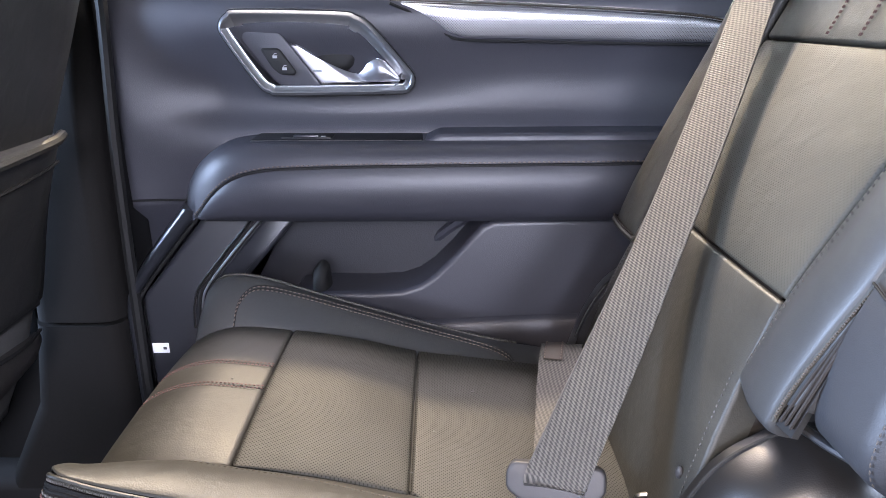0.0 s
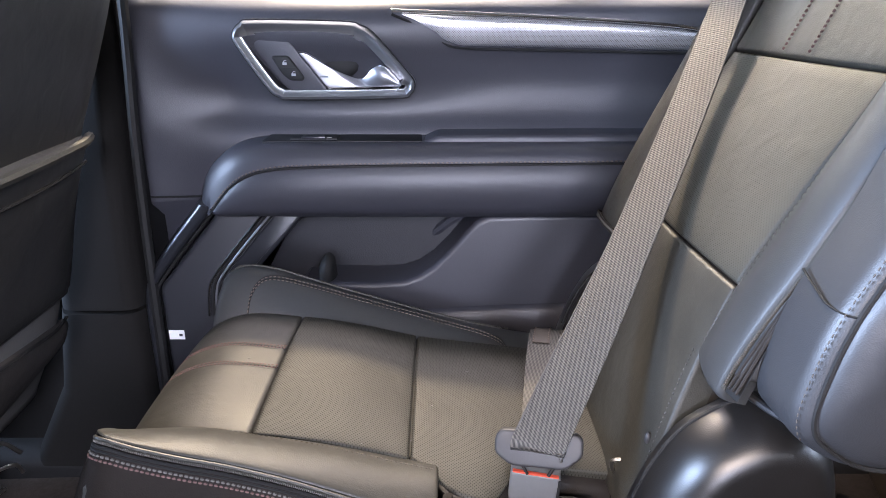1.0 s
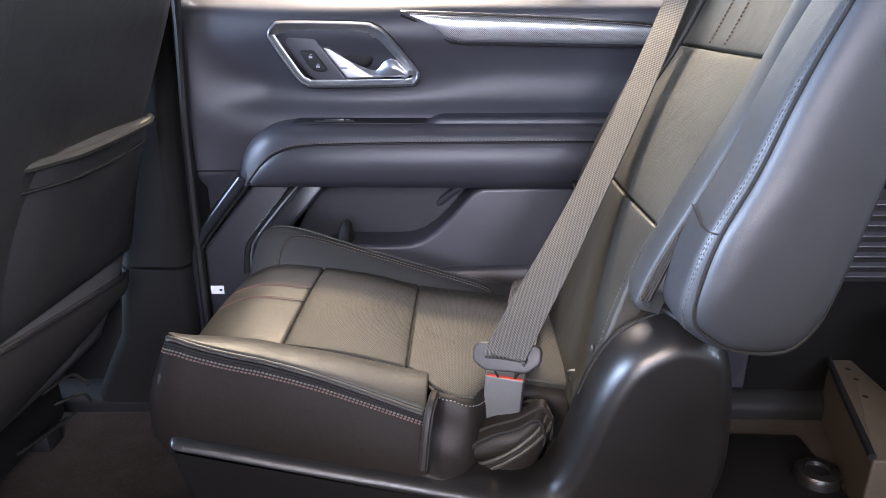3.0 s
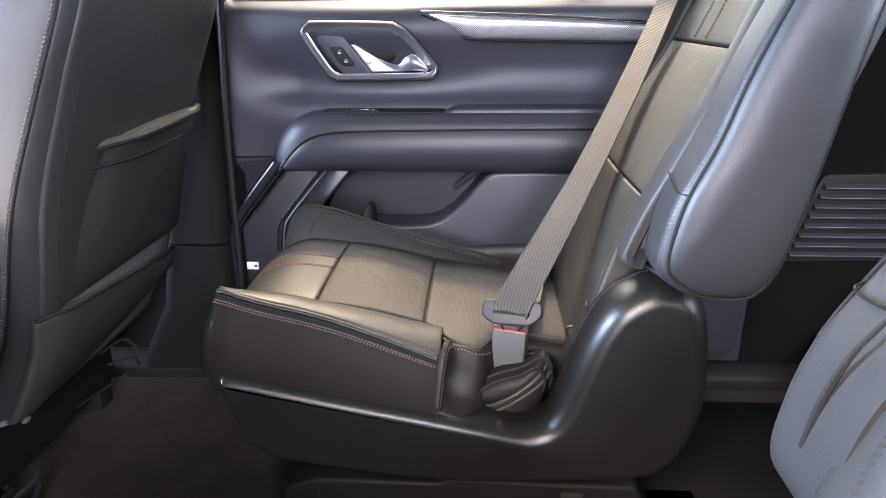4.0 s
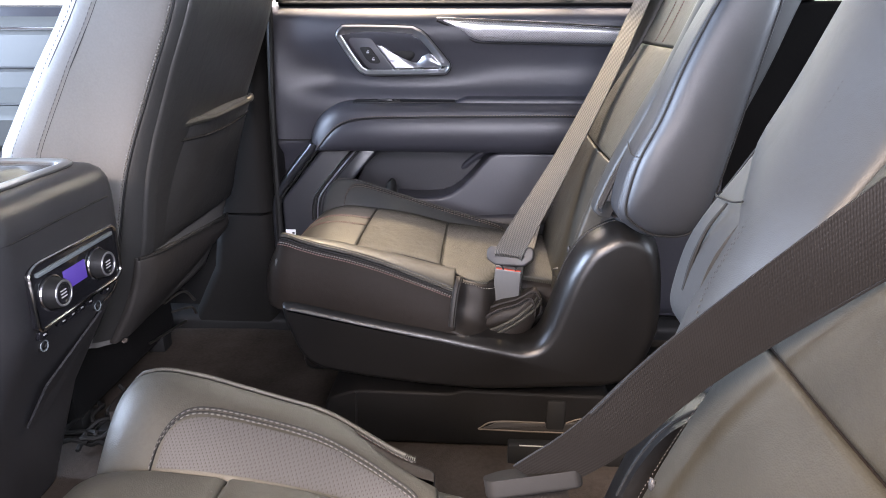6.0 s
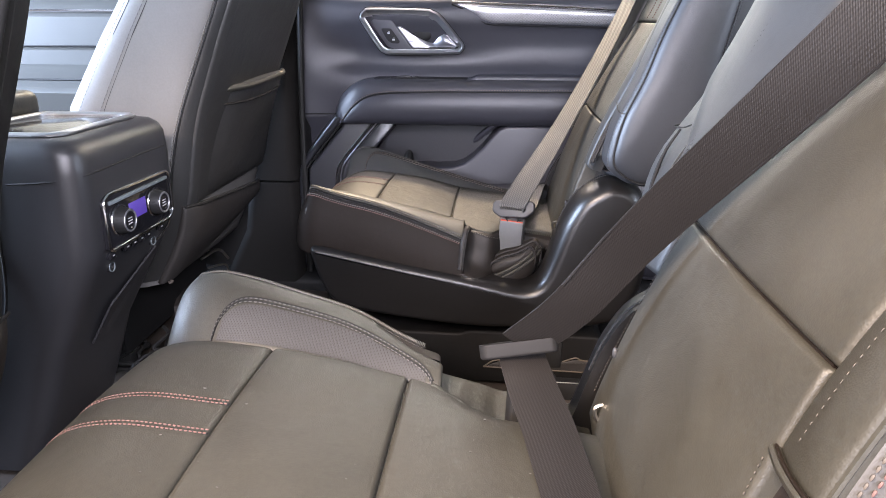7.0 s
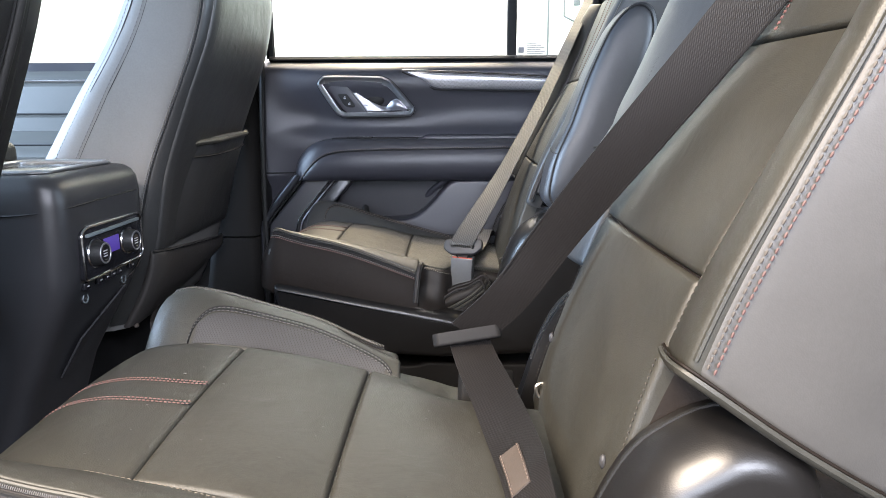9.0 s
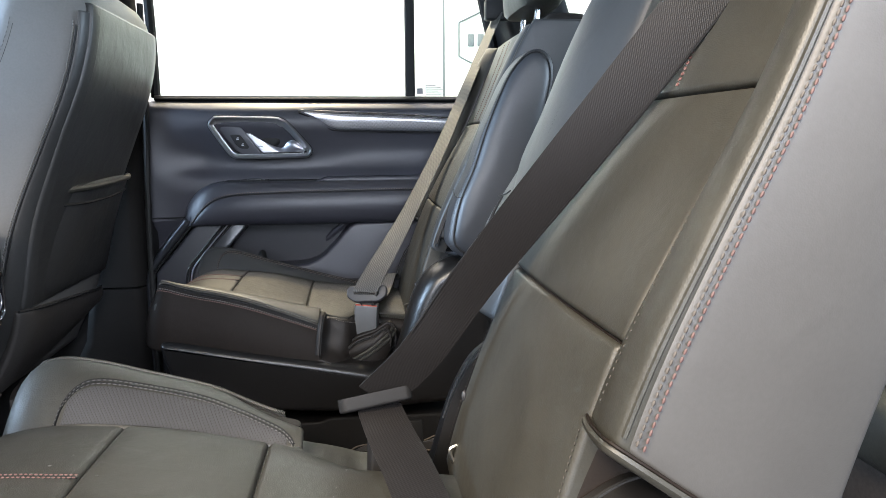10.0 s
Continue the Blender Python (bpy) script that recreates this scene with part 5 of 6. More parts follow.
            part("stitching", stitches(line, 0.0036, 0.0014, 0.0008 if far else 0.0009), mat, fl, "thick contrast stitching")
        # the chair in the doorway has a double seam that bends in at its foot
        sweep = [(0.100, 0.40), (0.103, 0.60), (0.118, 0.74), (0.158, 0.83), (0.21, 0.86), (0.29, 0.89), (0.39, 0.93), (0.49, 0.95), (0.97, 0.96)]
        for v in ((0.20, 0.25) if w == inner and far else (-0.035, 0.0) if w == inner else (0.42,)):
            inline = [wing(u, v) + Vector((-0.0042, 0, 0.0006)) for u in np.linspace(0.05, 0.97, 80)]
            if w == inner and not far:
                inline = spline([wing(u + v * 0.25, (k + v) * 0.074 / wing_width(0.538 + 0.4 * u)) + Vector((-0.0036, 0.0, 0.0006)) for u, k in sweep], 9)
            part("stitching", stitches(inline, 0.0022, 0.0030, 0.00042 if far else 0.00032), THREAD_SOFT if far or w != inner else THREAD_DIM, wg, "fine stitching")
        hem = [wing(0.0, v) for v in (0.0, 0.35, 0.7, 0.95)] + [flank(0, v) + at(0, w * 0.003, 0) - at(0, 0, 0) for v in ((0.1, 0.4, 0.7, 0.98) if w != inner else ())]
        if w != inner:
            part("hem", tube(spline([p - Vector((0, 0, 0.001)) for p in hem], 5), 0.0054, n=10, flat=0.7), LEATHER, fl, "rolled leather hem")
            part("hem_welt", tube(spline([p + at(-0.0022, w * 0.0030, 0.0052) - at(0, 0, 0) for p in hem], 5), 0.0012, n=6), VINYL_SHADED, fl)
        if w == inner and far:
            band = spline([at(0.396, -0.127, 0.537), at(0.405, -0.150, 0.529), at(0.412, -0.170, 0.525), at(0.418, -0.190, 0.525), at(0.421, -0.206, 0.527), at(0.426, -0.222, 0.529)], 6)
            hm = part("hem", tube(band, 0.0062, n=10, flat=0.55, up=(0.4, 0, 1)), PAD_SHADED, fl, "stitched leather hem")
            part("stitching", stitches([p + Vector((-0.0040, -0.0020, 0.0010)) for p in band], 0.0026, 0.0022, 0.0006), THREAD_GREY, hm, "pale stitching")
        # lower side gusset with its dotted seam
        def gusset(u, v):
            z = 0.372 + 0.20 * u
            hw = 0.168 - 0.034 * (z - 0.372) / 0.226 + (0.010 if w != inner else -0.004)
            return at(interp(BACK, z) + 0.003 + 0.075 * v, w * (hw - 0.009 + 0.016 * v ** 0.6), z)
        # near gusset is darkened by colour, as if under the hem's shade
        gs = part("back_gusset", panel(gusset, 0.20, 0.08, (-0.5, s * w, 0), 0.004, 0.012, 0.0, 14, 8), VINYL if far else VINYL_SHADED, seat, "dark leather gusset")
        hem_q = (lambda z: 0.168 - 0.034 * (z - 0.372) / 0.226 + (0.014 if w != inner else 0) - 0.011)
        part("stitching", stitches([at(interp(BACK, z) - 0.0052 + 0.0032 * (hem_q(z) / 0.16) ** 2, w * hem_q(z), z) for z in np.linspace(0.40, 0.545, 30)], 0.0022, 0.0024, 0.0006 if far else 0.0005), THREAD_GREY if far else THREAD_SOFT, gs, "pale dotted stitching")
        part("anchor_button", ball(at(interp(BACK, 0.455) - 0.004, w * 0.135, 0.455), 0.0030, 0.0036, 0.0060, 10, 6), TONGUE_GREY, seat, "small grey plastic button")
        if w == inner:
            hook = spline([at(0.345, w * 0.108, 0.412), at(0.335, w * 0.106, 0.408), at(0.338, w * 0.104, 0.396), at(0.350, w * 0.103, 0.388)], 5)
            part("anchor_wire", tube(hook, 0.0022, n=6), STEEL, seat, "small steel child-seat anchor")

    # head restraint
    hr = part("headrest", loft([[at(0.612 + math.copysign(abs(math.cos(a)) ** 0.55, math.cos(a)) * 0.045 * k, math.copysign(abs(math.sin(a)) ** 0.55, math.sin(a)) * 0.125 * k, z)
                                 for a in np.linspace(0, 2 * math.pi, 33)[:-1]]
                                for z, k in ((0.984, 0.55), (0.987, 0.82), (0.997, 0.95), (1.03, 1.0), (1.08, 1.0), (1.11, 0.96), (1.128, 0.85), (1.135, 0.6))]), LEATHER, seat, "padded leather head restraint")
    for q in (-0.055, 0.055):
        part("post", tube([at(0.605, q, 0.93), at(0.610, q, 1.0)], 0.006, n=10), CHROME, hr)

    # folded-up armrest on the aisle side
    pad = [(0.402, 0.580), (0.414, 0.628), (0.440, 0.685), (0.461, 0.745), (0.484, 0.800), (0.508, 0.846), (0.536, 0.876), (0.560, 0.882), (0.578, 0.868), (0.583, 0.838), (0.574, 0.79), (0.560, 0.72), (0.546, 0.65), (0.532, 0.585), (0.519, 0.545), (0.494, 0.520), (0.446, 0.520), (0.414, 0.536), (0.401, 0.552)]
    grow = 0.0 if far else 0.018
    pad = [(x + (0 if far else interp([(0.5, -0.006), (0.66, -0.006), (0.73, 0.016), (0.9, 0.016)], z)), z) for x, z in pad]
    pad = [(p.x, p.y) for p in spline([(x, z, 0) for x, z in pad], 4, closed=True)]
    body = slab(pad, lambda x, z, d: at(x, -d, z), 0.2095, 0.268 + grow, 0.016, 5)
    # far pad's blue shade is in its leather, unlike the near pad's
    skin = PAD_SHADED if far else LEATHER_FINE
    ar = part("armrest_pad", body, skin, seat, "folded-up padded leather armrest", smooth=70)
    c = Vector((sum(p[0] for p in pad) / len(pad), sum(p[1] for p in pad) / len(pad)))
    face = [(c.x + (p[0] - c.x) * 0.90, c.y + (p[1] - c.y) * 0.97) for p in pad]
    part("pad_face", dome(face, lambda x, z, d: at(x, -d, z), 0.262 + grow, 0.284 + grow, 3.0, 9), skin, ar, smooth=70)
    fl_ = [at(x, -0.2668 - grow, z) for x, z in face]
    part("pad_seam", tube(fl_, 0.0017, n=6, closed=True), RUBBER, ar)
    rim = [at(c.x + (p[0] - c.x) * 0.985, -0.262 - grow, c.y + (p[1] - c.y) * 0.995) for p in pad]
    n0 = len(rim)
    if far:
        part("stitching", stitches([rim[k % n0] for k in range(n0 - 6, n0 + int(n0 * 0.42))], 0.0028, 0.0020, 0.0005), THREAD_SOFT, ar, "fine grey stitching")
    # zipped gap between the bolster and the armrest, closed below by a stitched strip
    def edge_x(z):
        return interp(BACK, z) - interp(BULGE, z) * 0.80
    zs = np.linspace(0.540, 0.63, 12)
    if far:
        part("zip_gap", loft([[at(edge_x(z) + 0.004, -0.192, z), at(edge_x(z) + 0.007, -0.2115, z)] for z in zs], cap=False, closed=False), RUBBER, ar, "dark zipped gap")
    if far:
        part("zip_cord", stitches([at(edge_x(z) + 0.0005, -0.2085 + 0.011 * max(0.0, min(1.0, (0.64 - z) / 0.08)), z) for z in np.linspace(0.546, 0.72, 60)], 0.0013, 0.0007, 0.0010), THREAD_SOFT, ar, "ribbed zip")
    for k in range(3 if far else 0):
        q = -0.200 - 0.004 * k
        part("zip_fold", tube(spline([at(edge_x(0.63) + 0.003, -0.2085, 0.63), at(edge_x(0.59) + 0.003 + 0.001 * k, (q - 0.2085) / 2 - 0.001, 0.59), at(edge_x(0.546) + 0.002 + 0.001 * k, q - 0.002, 0.546)], 5), 0.0013, n=6), VINYL, ar)
    if not far:
        part("armrest_slit", tube(spline([at(0.4180, -0.234, 0.664), at(0.4060, -0.238, 0.640), at(0.3985, -0.242, 0.610), at(0.3960, -0.245, 0.580)], 6), [0.0012 + 0.0016 * k / 18 for k in range(19)], n=6), RUBBER, ar, "dark open seam")
    cx, up = (0.0, 0.0) if far else (-0.006, 0.028)
    part("pad_crease", tube(spline([at(0.4165 + cx + up * 0.4, -0.211, 0.644 + up), at(0.4150 + cx + up * 0.4, -0.232, 0.638 + up), at(0.4150 + cx + up * 0.4, -0.247 - grow, 0.634 + up), at(0.4200 + cx + up * 0.4, -0.2615 - grow, 0.633 + up), at(0.430 + cx + up * 0.4, -0.2675 - grow, 0.634 + up)], 6), 0.0009, n=6), RUBBER, ar)

    # buckle, boot, tongue and straps
    bk = thing("seat_belt", "grey webbing seat belt fastened in its buckle on the chair", "seat belt", group="seat belts", at=(0.262, s * (SEATY - 0.12), 0.34))
    tilt = Matrix.Translation(at(0.259 if far else 0.272, -0.122 if far else -0.128, 0.386 if far else 0.398)) @ Euler((s * 0.12, 0.06, -0.18 * s)).to_matrix().to_4x4()
    # near buckle is blackened to paint the shade it stands in
    stalk = part("buckle", rbox((-0.0225, -0.012, -0.046 if far else -0.07), (0.0225, 0.012, 0.034), 0.003, 3, tilt), BUCKLE if far else TONGUE, bk, "grey plastic buckle" if far else "plastic buckle darkened as if in shade")
    part("release_button", rbox((-0.0205, -s * 0.0102 - 0.0018, 0.0328), (0.0205, -s * 0.0102 + 0.0018, 0.0346), 0.0006, 2, tilt), RED, stalk, "red release button")
    part("side_line", rbox((0.0205, -s * 0.0118 - 0.0007, -0.044 if far else -0.068), (0.0228, -s * 0.0118 + 0.0007, 0.031), 0.0004, 1, tilt), RUBBER, stalk)
    if far:
        ttilt = Matrix.Translation(at(0.261, -0.128, 0.440)) @ Euler((-0.42, -0.05, -0.22)).to_matrix().to_4x4()
    else:
        ttilt = Matrix.Translation(at(0.258, -0.130, 0.458)) @ Euler((1.14, -0.13, 0.10)).to_matrix().to_4x4()
    tongue = [(-0.039, 0.008), (-0.034, 0.015), (0.034, 0.015), (0.039, 0.010), (0.039, -0.005), (0.024, -0.017), (-0.024, -0.017), (-0.039, -0.007)]
    tg = slab(rounded(tongue, 0.005), lambda x, z, d: ttilt @ Vector((x, d, z)), 0.0055 if far else 0.0072, -0.0055 if far else -0.0072, 0.003, 3)
    # near tongue is a darker copy of the far one, shade in colour
    tp = part("tongue", tg, TONGUE_GREY if far else TONGUE, bk, "dark grey plastic belt tongue")
    part("slot", rbox((-0.0250, -0.0060, -0.0035), (0.0250, 0.0060, 0.0005), 0.001, 1, ttilt), RUBBER, tp)
    part("latch_blade", join(tube([ttilt @ Vector((-0.014, -0.001, -0.016)), ttilt @ Vector((-0.009, -0.001, -0.024))], 0.0015, n=6), tube([ttilt @ Vector((0.014, -0.001, -0.016)), ttilt @ Vector((0.009, -0.001, -0.024))], 0.0015, n=6)), TONGUE, tp, "dark latch blade")
    def sleeve(a, k, dz):
        return at(0.258 + 0.050 * k * math.cos(a), -0.140 + 0.030 * k * math.sin(a), 0.347 + (0.031 * k * math.cos(a) + 0.010 * k * math.sin(a)) + dz)
    turns = np.linspace(0, 2 * math.pi, 29)[:-1]
    rings = [[sleeve(a, k, dz - 0.008 * max(0, math.cos(a)) * (k - 0.8)) for a in turns] for k, dz in ((0.78, -0.060), (0.98, -0.040), (1.07, -0.022), (1.07, -0.010), (1.02, -0.002), (0.96, 0.000), (0.88, -0.006), (0.78, -0.03))]
    boot = part("buckle_boot", loft(rings), VINYL, seat, "folded leather buckle sleeve")
    wrap = [(0.197, 0.318), (0.212, 0.340), (0.239, 0.359), (0.274, 0.371), (0.300, 0.386), (0.311, 0.377), (0.315, 0.352), (0.303, 0.331), (0.272, 0.313), (0.236, 0.310)]
    wrap = [(p.x, p.y) for p in spline([(x, z, 0) for x, z in wrap], 4, closed=True)]
    part("sleeve_wrap", dome(wrap, lambda x, z, d: at(x, d, z), -0.130, -0.166, 2.6, 7), VINYL, boot, "folded leather sleeve wrap")
    for k, dq in ((0.97, -0.146), (0.80, -0.1600)):
        line = [at(0.256 + (x - 0.256) * k, dq, 0.348 + (z - 0.348) * k) for x, z in wrap[0:26]]
        part("sleeve_welt", tube(line, 0.0024, n=6), VINYL, boot)
        part("sleeve_line", tube([p + at(0, -0.0012, -0.0032) - at(0, 0, 0) for p in line], 0.0011, n=6), RUBBER, boot)
    part("sleeve_fold", tube([sleeve(a, 0.99, 0.0) for a in turns], 0.0030, n=8, closed=True), LEATHER, boot)
    part("sleeve_fold", tube([sleeve(a, 1.10, -0.013 - 0.006 * math.sin(a)) for a in turns], 0.0028, n=8, closed=True), LEATHER, boot)
    part("sleeve_line", tube([sleeve(a, 1.075, -0.006 - 0.003 * math.sin(a)) for a in turns], 0.0012, n=6, closed=True), RUBBER, boot)

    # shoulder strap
    # near straps carry their shade in the darker webbing copy
    cloth = WEB if far else WEB_SHADED
    if far:
        way = [ttilt @ Vector((0.0, 0.003, -0.004)), ttilt @ Vector((0.0, -0.0070, -0.0005)), ttilt @ Vector((0.006, -0.0082, 0.019)), at(0.348, -0.030, 0.578), at(0.432, 0.072, 0.715), at(0.516, 0.178, 0.872), at(0.600, 0.285, 1.03)]
        turn = [(0.0, (1.0, -0.28, 0.0)), (0.10, (0.95, -0.40, 0.03)), (0.27, (0.68, -0.73, 0.12)), (0.42, (0.63, -0.76, 0.18)), (0.60, (0.55, -0.80, 0.25)), (1.0, (0.45, -0.84, 0.32))]
    else:
        way = [at(0.259, -0.128, 0.462), at(0.305, -0.113, 0.512), at(0.361, -0.086, 0.600), at(0.460, -0.006, 0.756), at(0.553, 0.070, 0.906), at(0.63, 0.14, 1.03)]
        turn = [(0.0, (0.97, 0.05, -0.10)), (0.25, (0.95, -0.12, -0.25)), (0.6, (0.70, -0.55, -0.36)), (0.85, (0.35, -0.86, -0.36)), (1.0, (0.30, -0.88, -0.36))]
    pts = spline(way, 10)
    run = arclen(pts)
    wid = []
    for d in run:
        t = d / run[-1]
        k = max(i for i in range(len(turn) - 1) if turn[i][0] <= t + 1e-9)
        e = (t - turn[k][0]) / (turn[k + 1][0] - turn[k][0])
        wid.append(Vector(turn[k][1]).lerp(Vector(turn[k + 1][1]), e))
    strap = part("shoulder_strap", ribbon(pts, wid, 0.0235, uv=True), cloth, bk, "woven grey shoulder strap" if far else "woven shoulder strap, darkened as if in shade", smooth=60)
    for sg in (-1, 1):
        part("selvedge", tube([p + (w - (pts[-1] - pts[0]).normalized() * w.dot((pts[-1] - pts[0]).normalized())).normalized() * (0.0225 * sg) for p, w in list(zip(pts, wid))[12:]], 0.0012, n=6), WEB_EDGE if far else WEB_SHADED, strap)
    part("anchor_loop", rbox(pts[-1] - Vector((0.03, 0.015, 0.01)), pts[-1] + Vector((0.04, 0.015, 0.04)), 0.006), PLASTIC, bk, "black plastic belt guide")
    # lap strap over the cushion to the outer side
    if far:
        lp = spline([at(0.262, -0.119, 0.440), at(0.270, -0.10, 0.425), at(0.283, -0.03, 0.414), at(0.296, 0.05, 0.416), at(0.308, 0.11, 0.428), at(0.318, 0.150, 0.415), at(0.330, 0.175, 0.385)], 6)
        lw = [Vector((1, -0.12 * s, 0.02))] * len(lp)
    else:
        lp = spline([at(0.260, -0.140, 0.456), at(0.264, -0.118, 0.448), at(0.272, -0.09, 0.436), at(0.284, -0.045, 0.425), at(0.293, 0.01, 0.420), at(0.299, 0.06, 0.420), at(0.302, 0.105, 0.421), at(0.305, 0.14, 0.410), at(0.310, 0.17, 0.385)], 6)
        lw = [Vector((1, -0.25 * s * (1 - k), 1.7 * k ** 1.5)) for k in np.linspace(0, 1, len(lp))]
    lap = part("lap_strap", ribbon(lp, lw, 0.0235, uv=True), cloth, bk, "woven grey lap strap" if far else "woven lap strap, darkened as if in shade", smooth=60)
    k0 = int(len(lp) * 0.60)
    lab = [p + w.normalized() * -0.007 + Vector((-0.001, 0, 0.0022)) for p, w in zip(lp[k0:k0 + 9], lw[k0:k0 + 9])]
    pt = part("belt_label", ribbon(lab, lw[k0:k0 + 9], 0.0105, 0.0008), PATCH, lap, "worn beige sewn label")
    for e in (-0.009, 0.009):
        part("stitching", stitches([p + w.normalized() * e + Vector((-0.0006, 0, 0.0013)) for p, w in zip(lab, lw[k0:])], 0.0030, 0.002, 0.0006), THREAD_DARK, pt)
    return seat


captain_chair(1)
captain_chair(-1)


# ---- front seats, seen from behind ----
REAR = [(0.27, -0.41), (0.30, -0.398), (0.36, -0.368), (0.433, -0.340), (0.591, -0.304), (0.727, -0.252), (0.825, -0.212), (0.90, -0.192), (0.96, -0.187), (1.0, -0.195), (1.02, -0.215)]
FSY = 0.437


def front_seat(s):
    def at(x, q, z):
        return Vector((x, s * (FSY + q), z))

    seat = thing("front_seat", "black leather front seat with a map pocket behind", "car seat", group="front seats", at=(-0.6, s * FSY, FLOOR))
    rings = []
    for z in [0.28, 0.285, 0.30, 0.34, 0.40, 0.44, 0.50, 0.56, 0.62, 0.68, 0.74, 0.80, 0.86, 0.91, 0.95, 0.98, 1.0, 1.012, 1.018]:
        x = interp(REAR, z)
        k = max(0.0, (z - 0.94) / 0.08)
        i = 0.02 * k * k + (0.02 if z < 0.283 else 0)
        hw = 0.218 - 0.02 * max(0, (z - 0.75) / 0.27) - i
        dep = 0.235 - 0.10 * max(0, (z - 0.62) / 0.4)
        f = x - dep + i
        o = [(x - 0.0 - i, -hw + 0.045), (x + 0.004 - i, 0.0), (x - i, hw - 0.045), (x - 0.016 - i, hw - 0.012), (x - 0.04 - i, hw), (x - dep * 0.6, hw + 0.006), (f + 0.03, hw + 0.002), (f, hw - 0.03),
             (f + 0.03, 0.1), (f + 0.03, -0.1), (f, -hw + 0.03), (f + 0.03, -hw - 0.002), (x - dep * 0.6, -hw - 0.006), (x - 0.04 - i, -hw), (x - 0.016 - i, -hw + 0.012)]
        ring2 = spline([(a, b, 0) for a, b in o], 4, closed=True)
        rings.append([at(p.x, p.y, z) for p in ring2])
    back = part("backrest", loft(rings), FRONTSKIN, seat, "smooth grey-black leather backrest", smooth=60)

    def surf(q, z, lift=0.0):
        x = interp(REAR, z)
        hw = 0.218 - 0.02 * max(0, (z - 0.75) / 0.27)
        dep = 0.235 - 0.10 * max(0, (z - 0.62) / 0.4)
        return at(x + 0.004 - 0.02 * max(0, (abs(q) - hw + 0.04) / 0.04) ** 2 + lift, q, z)

    # dark back cover with the pocket below
    def cover(u, v):
        z = 0.44 + 0.52 * u
        hw = 0.198 - 0.02 * max(0, (z - 0.75) / 0.27)
        return surf((v - 0.5) * 2 * hw, z, 0.004)
    part("back_cover", panel(cover, 0.54, 0.39, (1, 0, 0), 0.006, 0.006, 0.0, 20, 14), BACKVINYL, seat, "dark textured back cover")

    def wrap_edge(z):
        return max(0.0, (0.75 - z) / 0.25)

    def cover_side(u, v):
        z = 0.295 + 0.649 * u
        hw = 0.218 - 0.02 * max(0, (z - 0.75) / 0.27)
        x, b = interp(REAR, z), wrap_edge(z)
        p = corner((x - 0.012 - 0.012 * b, -hw + 0.0060 - 0.0045 * b), (x - 0.001, -hw + 0.008), (x + 0.0085, -hw + 0.05), v)
        return at(p.x, p.y, z)

    def corner(a, b, c, v):
        a, b, c = Vector(a), Vector(b), Vector(c)
        return a * (1 - v) ** 2 + b * 2 * v * (1 - v) + c * v * v
    part("cover_wrap", panel(cover_side, 0.65, 0.085, (0.7, -s, 0), 0.0020, 0.004, 0.0, 24, 14), BACKVINYL, seat, "dark cover turned round the seat's edge")
    rope = [cover_side(u, 0.0) + at(-0.0015, -0.0004, 0) - at(0, 0, 0) for u in np.linspace(0.02, 0.98, 120)]
    part("seam", tube(rope[::3], 0.0017, n=6), RUBBER, back)
    part("stitching", stitches([p + at(-0.0040, -0.0026, 0) - at(0, 0, 0) for p in rope], 0.0034, 0.0016, 0.0015), THREAD_LIGHT, back, "pale rope-like stitching")

    def pocket(u, v):
        z = 0.446 + (0.203 if s > 0 else 0.168) * u
        q0, q1 = -0.200 + (0.096 if s > 0 else 0.042) * u, 0.205
        q = q0 + (q1 - q0) * v
        zz = z + 0.006 * u * (2 * v - 1)
        edge = min(1, v / 0.25)
        return surf(q, zz, 0.0125 * edge * edge * (3 - 2 * edge) * (0.4 + 0.6 * u) + 0.008 * math.sin(math.pi * v) * u - 0.006 * (1 - edge))
    pk = part("map_pocket", panel(pocket, 0.21, 0.36, (1, 0, 0), 0.006, 0.014, 0.006, 16, 16), BACKVINYL, seat, "dark elasticated map pocket")
    part("pocket_rim", tube(spline([pocket(1.0, v) + Vector((0.003, 0, 0)) for v in np.linspace(0, 1, 9)], 4), 0.0062, n=8), LEATHER, pk, "gathered pocket rim")
    part("pocket_band", tube(spline([pocket(0.86, v) + Vector((0.004, 0, -0.004 * math.sin(math.pi * v))) for v in np.linspace(0.02, 0.97, 9)], 4), 0.0022, n=6), RUBBER, pk)

    # seam between the back cover and the rounded side strip
    q_seam = -0.172 if s > 0 else -0.134
    strip = [surf(q_seam - 0.006 * math.sin((z - 0.45) * 6), z, 0.0055) for z in np.linspace(0.45, 0.95, 24)]
    if s < 0:
        part("edge_seam", tube(strip, 0.0016, n=6), RUBBER, back, "dark joint of the back cover")
        part("edge_roll", tube([p + at(-0.003, -0.010, 0) - at(0, 0, 0) for p in strip], 0.0065, n=10), BACKVINYL, back, "rolled leather edge")

    # lighter flap that closes the bottom of the back
    def flap(u, v):
        z_top, z_bot = 0.443 - 0.045 * v, 0.285 + 0.085 * v ** 1.5
        z = z_top + (z_bot - z_top) * u
        return surf(-0.208 + 0.42 * v, z, 0.007 + 0.006 * math.sin(math.pi * u))
    fp = part("lower_flap", panel(flap, 0.14, 0.42, (1, 0, 0), 0.006, 0.012, 0.004, 10, 16), FLAP, seat, "brownish lower flap")
    part("flap_seam", tube(spline([flap(0.0, v) + Vector((0.003, 0, 0)) for v in np.linspace(0, 1, 8)], 4), 0.0025, n=6), RUBBER, fp)
    part("flap_clip", ball(surf(-0.195, 0.29, 0.012), 0.005, 0.008, 0.004, 8, 5), PATCH, fp)

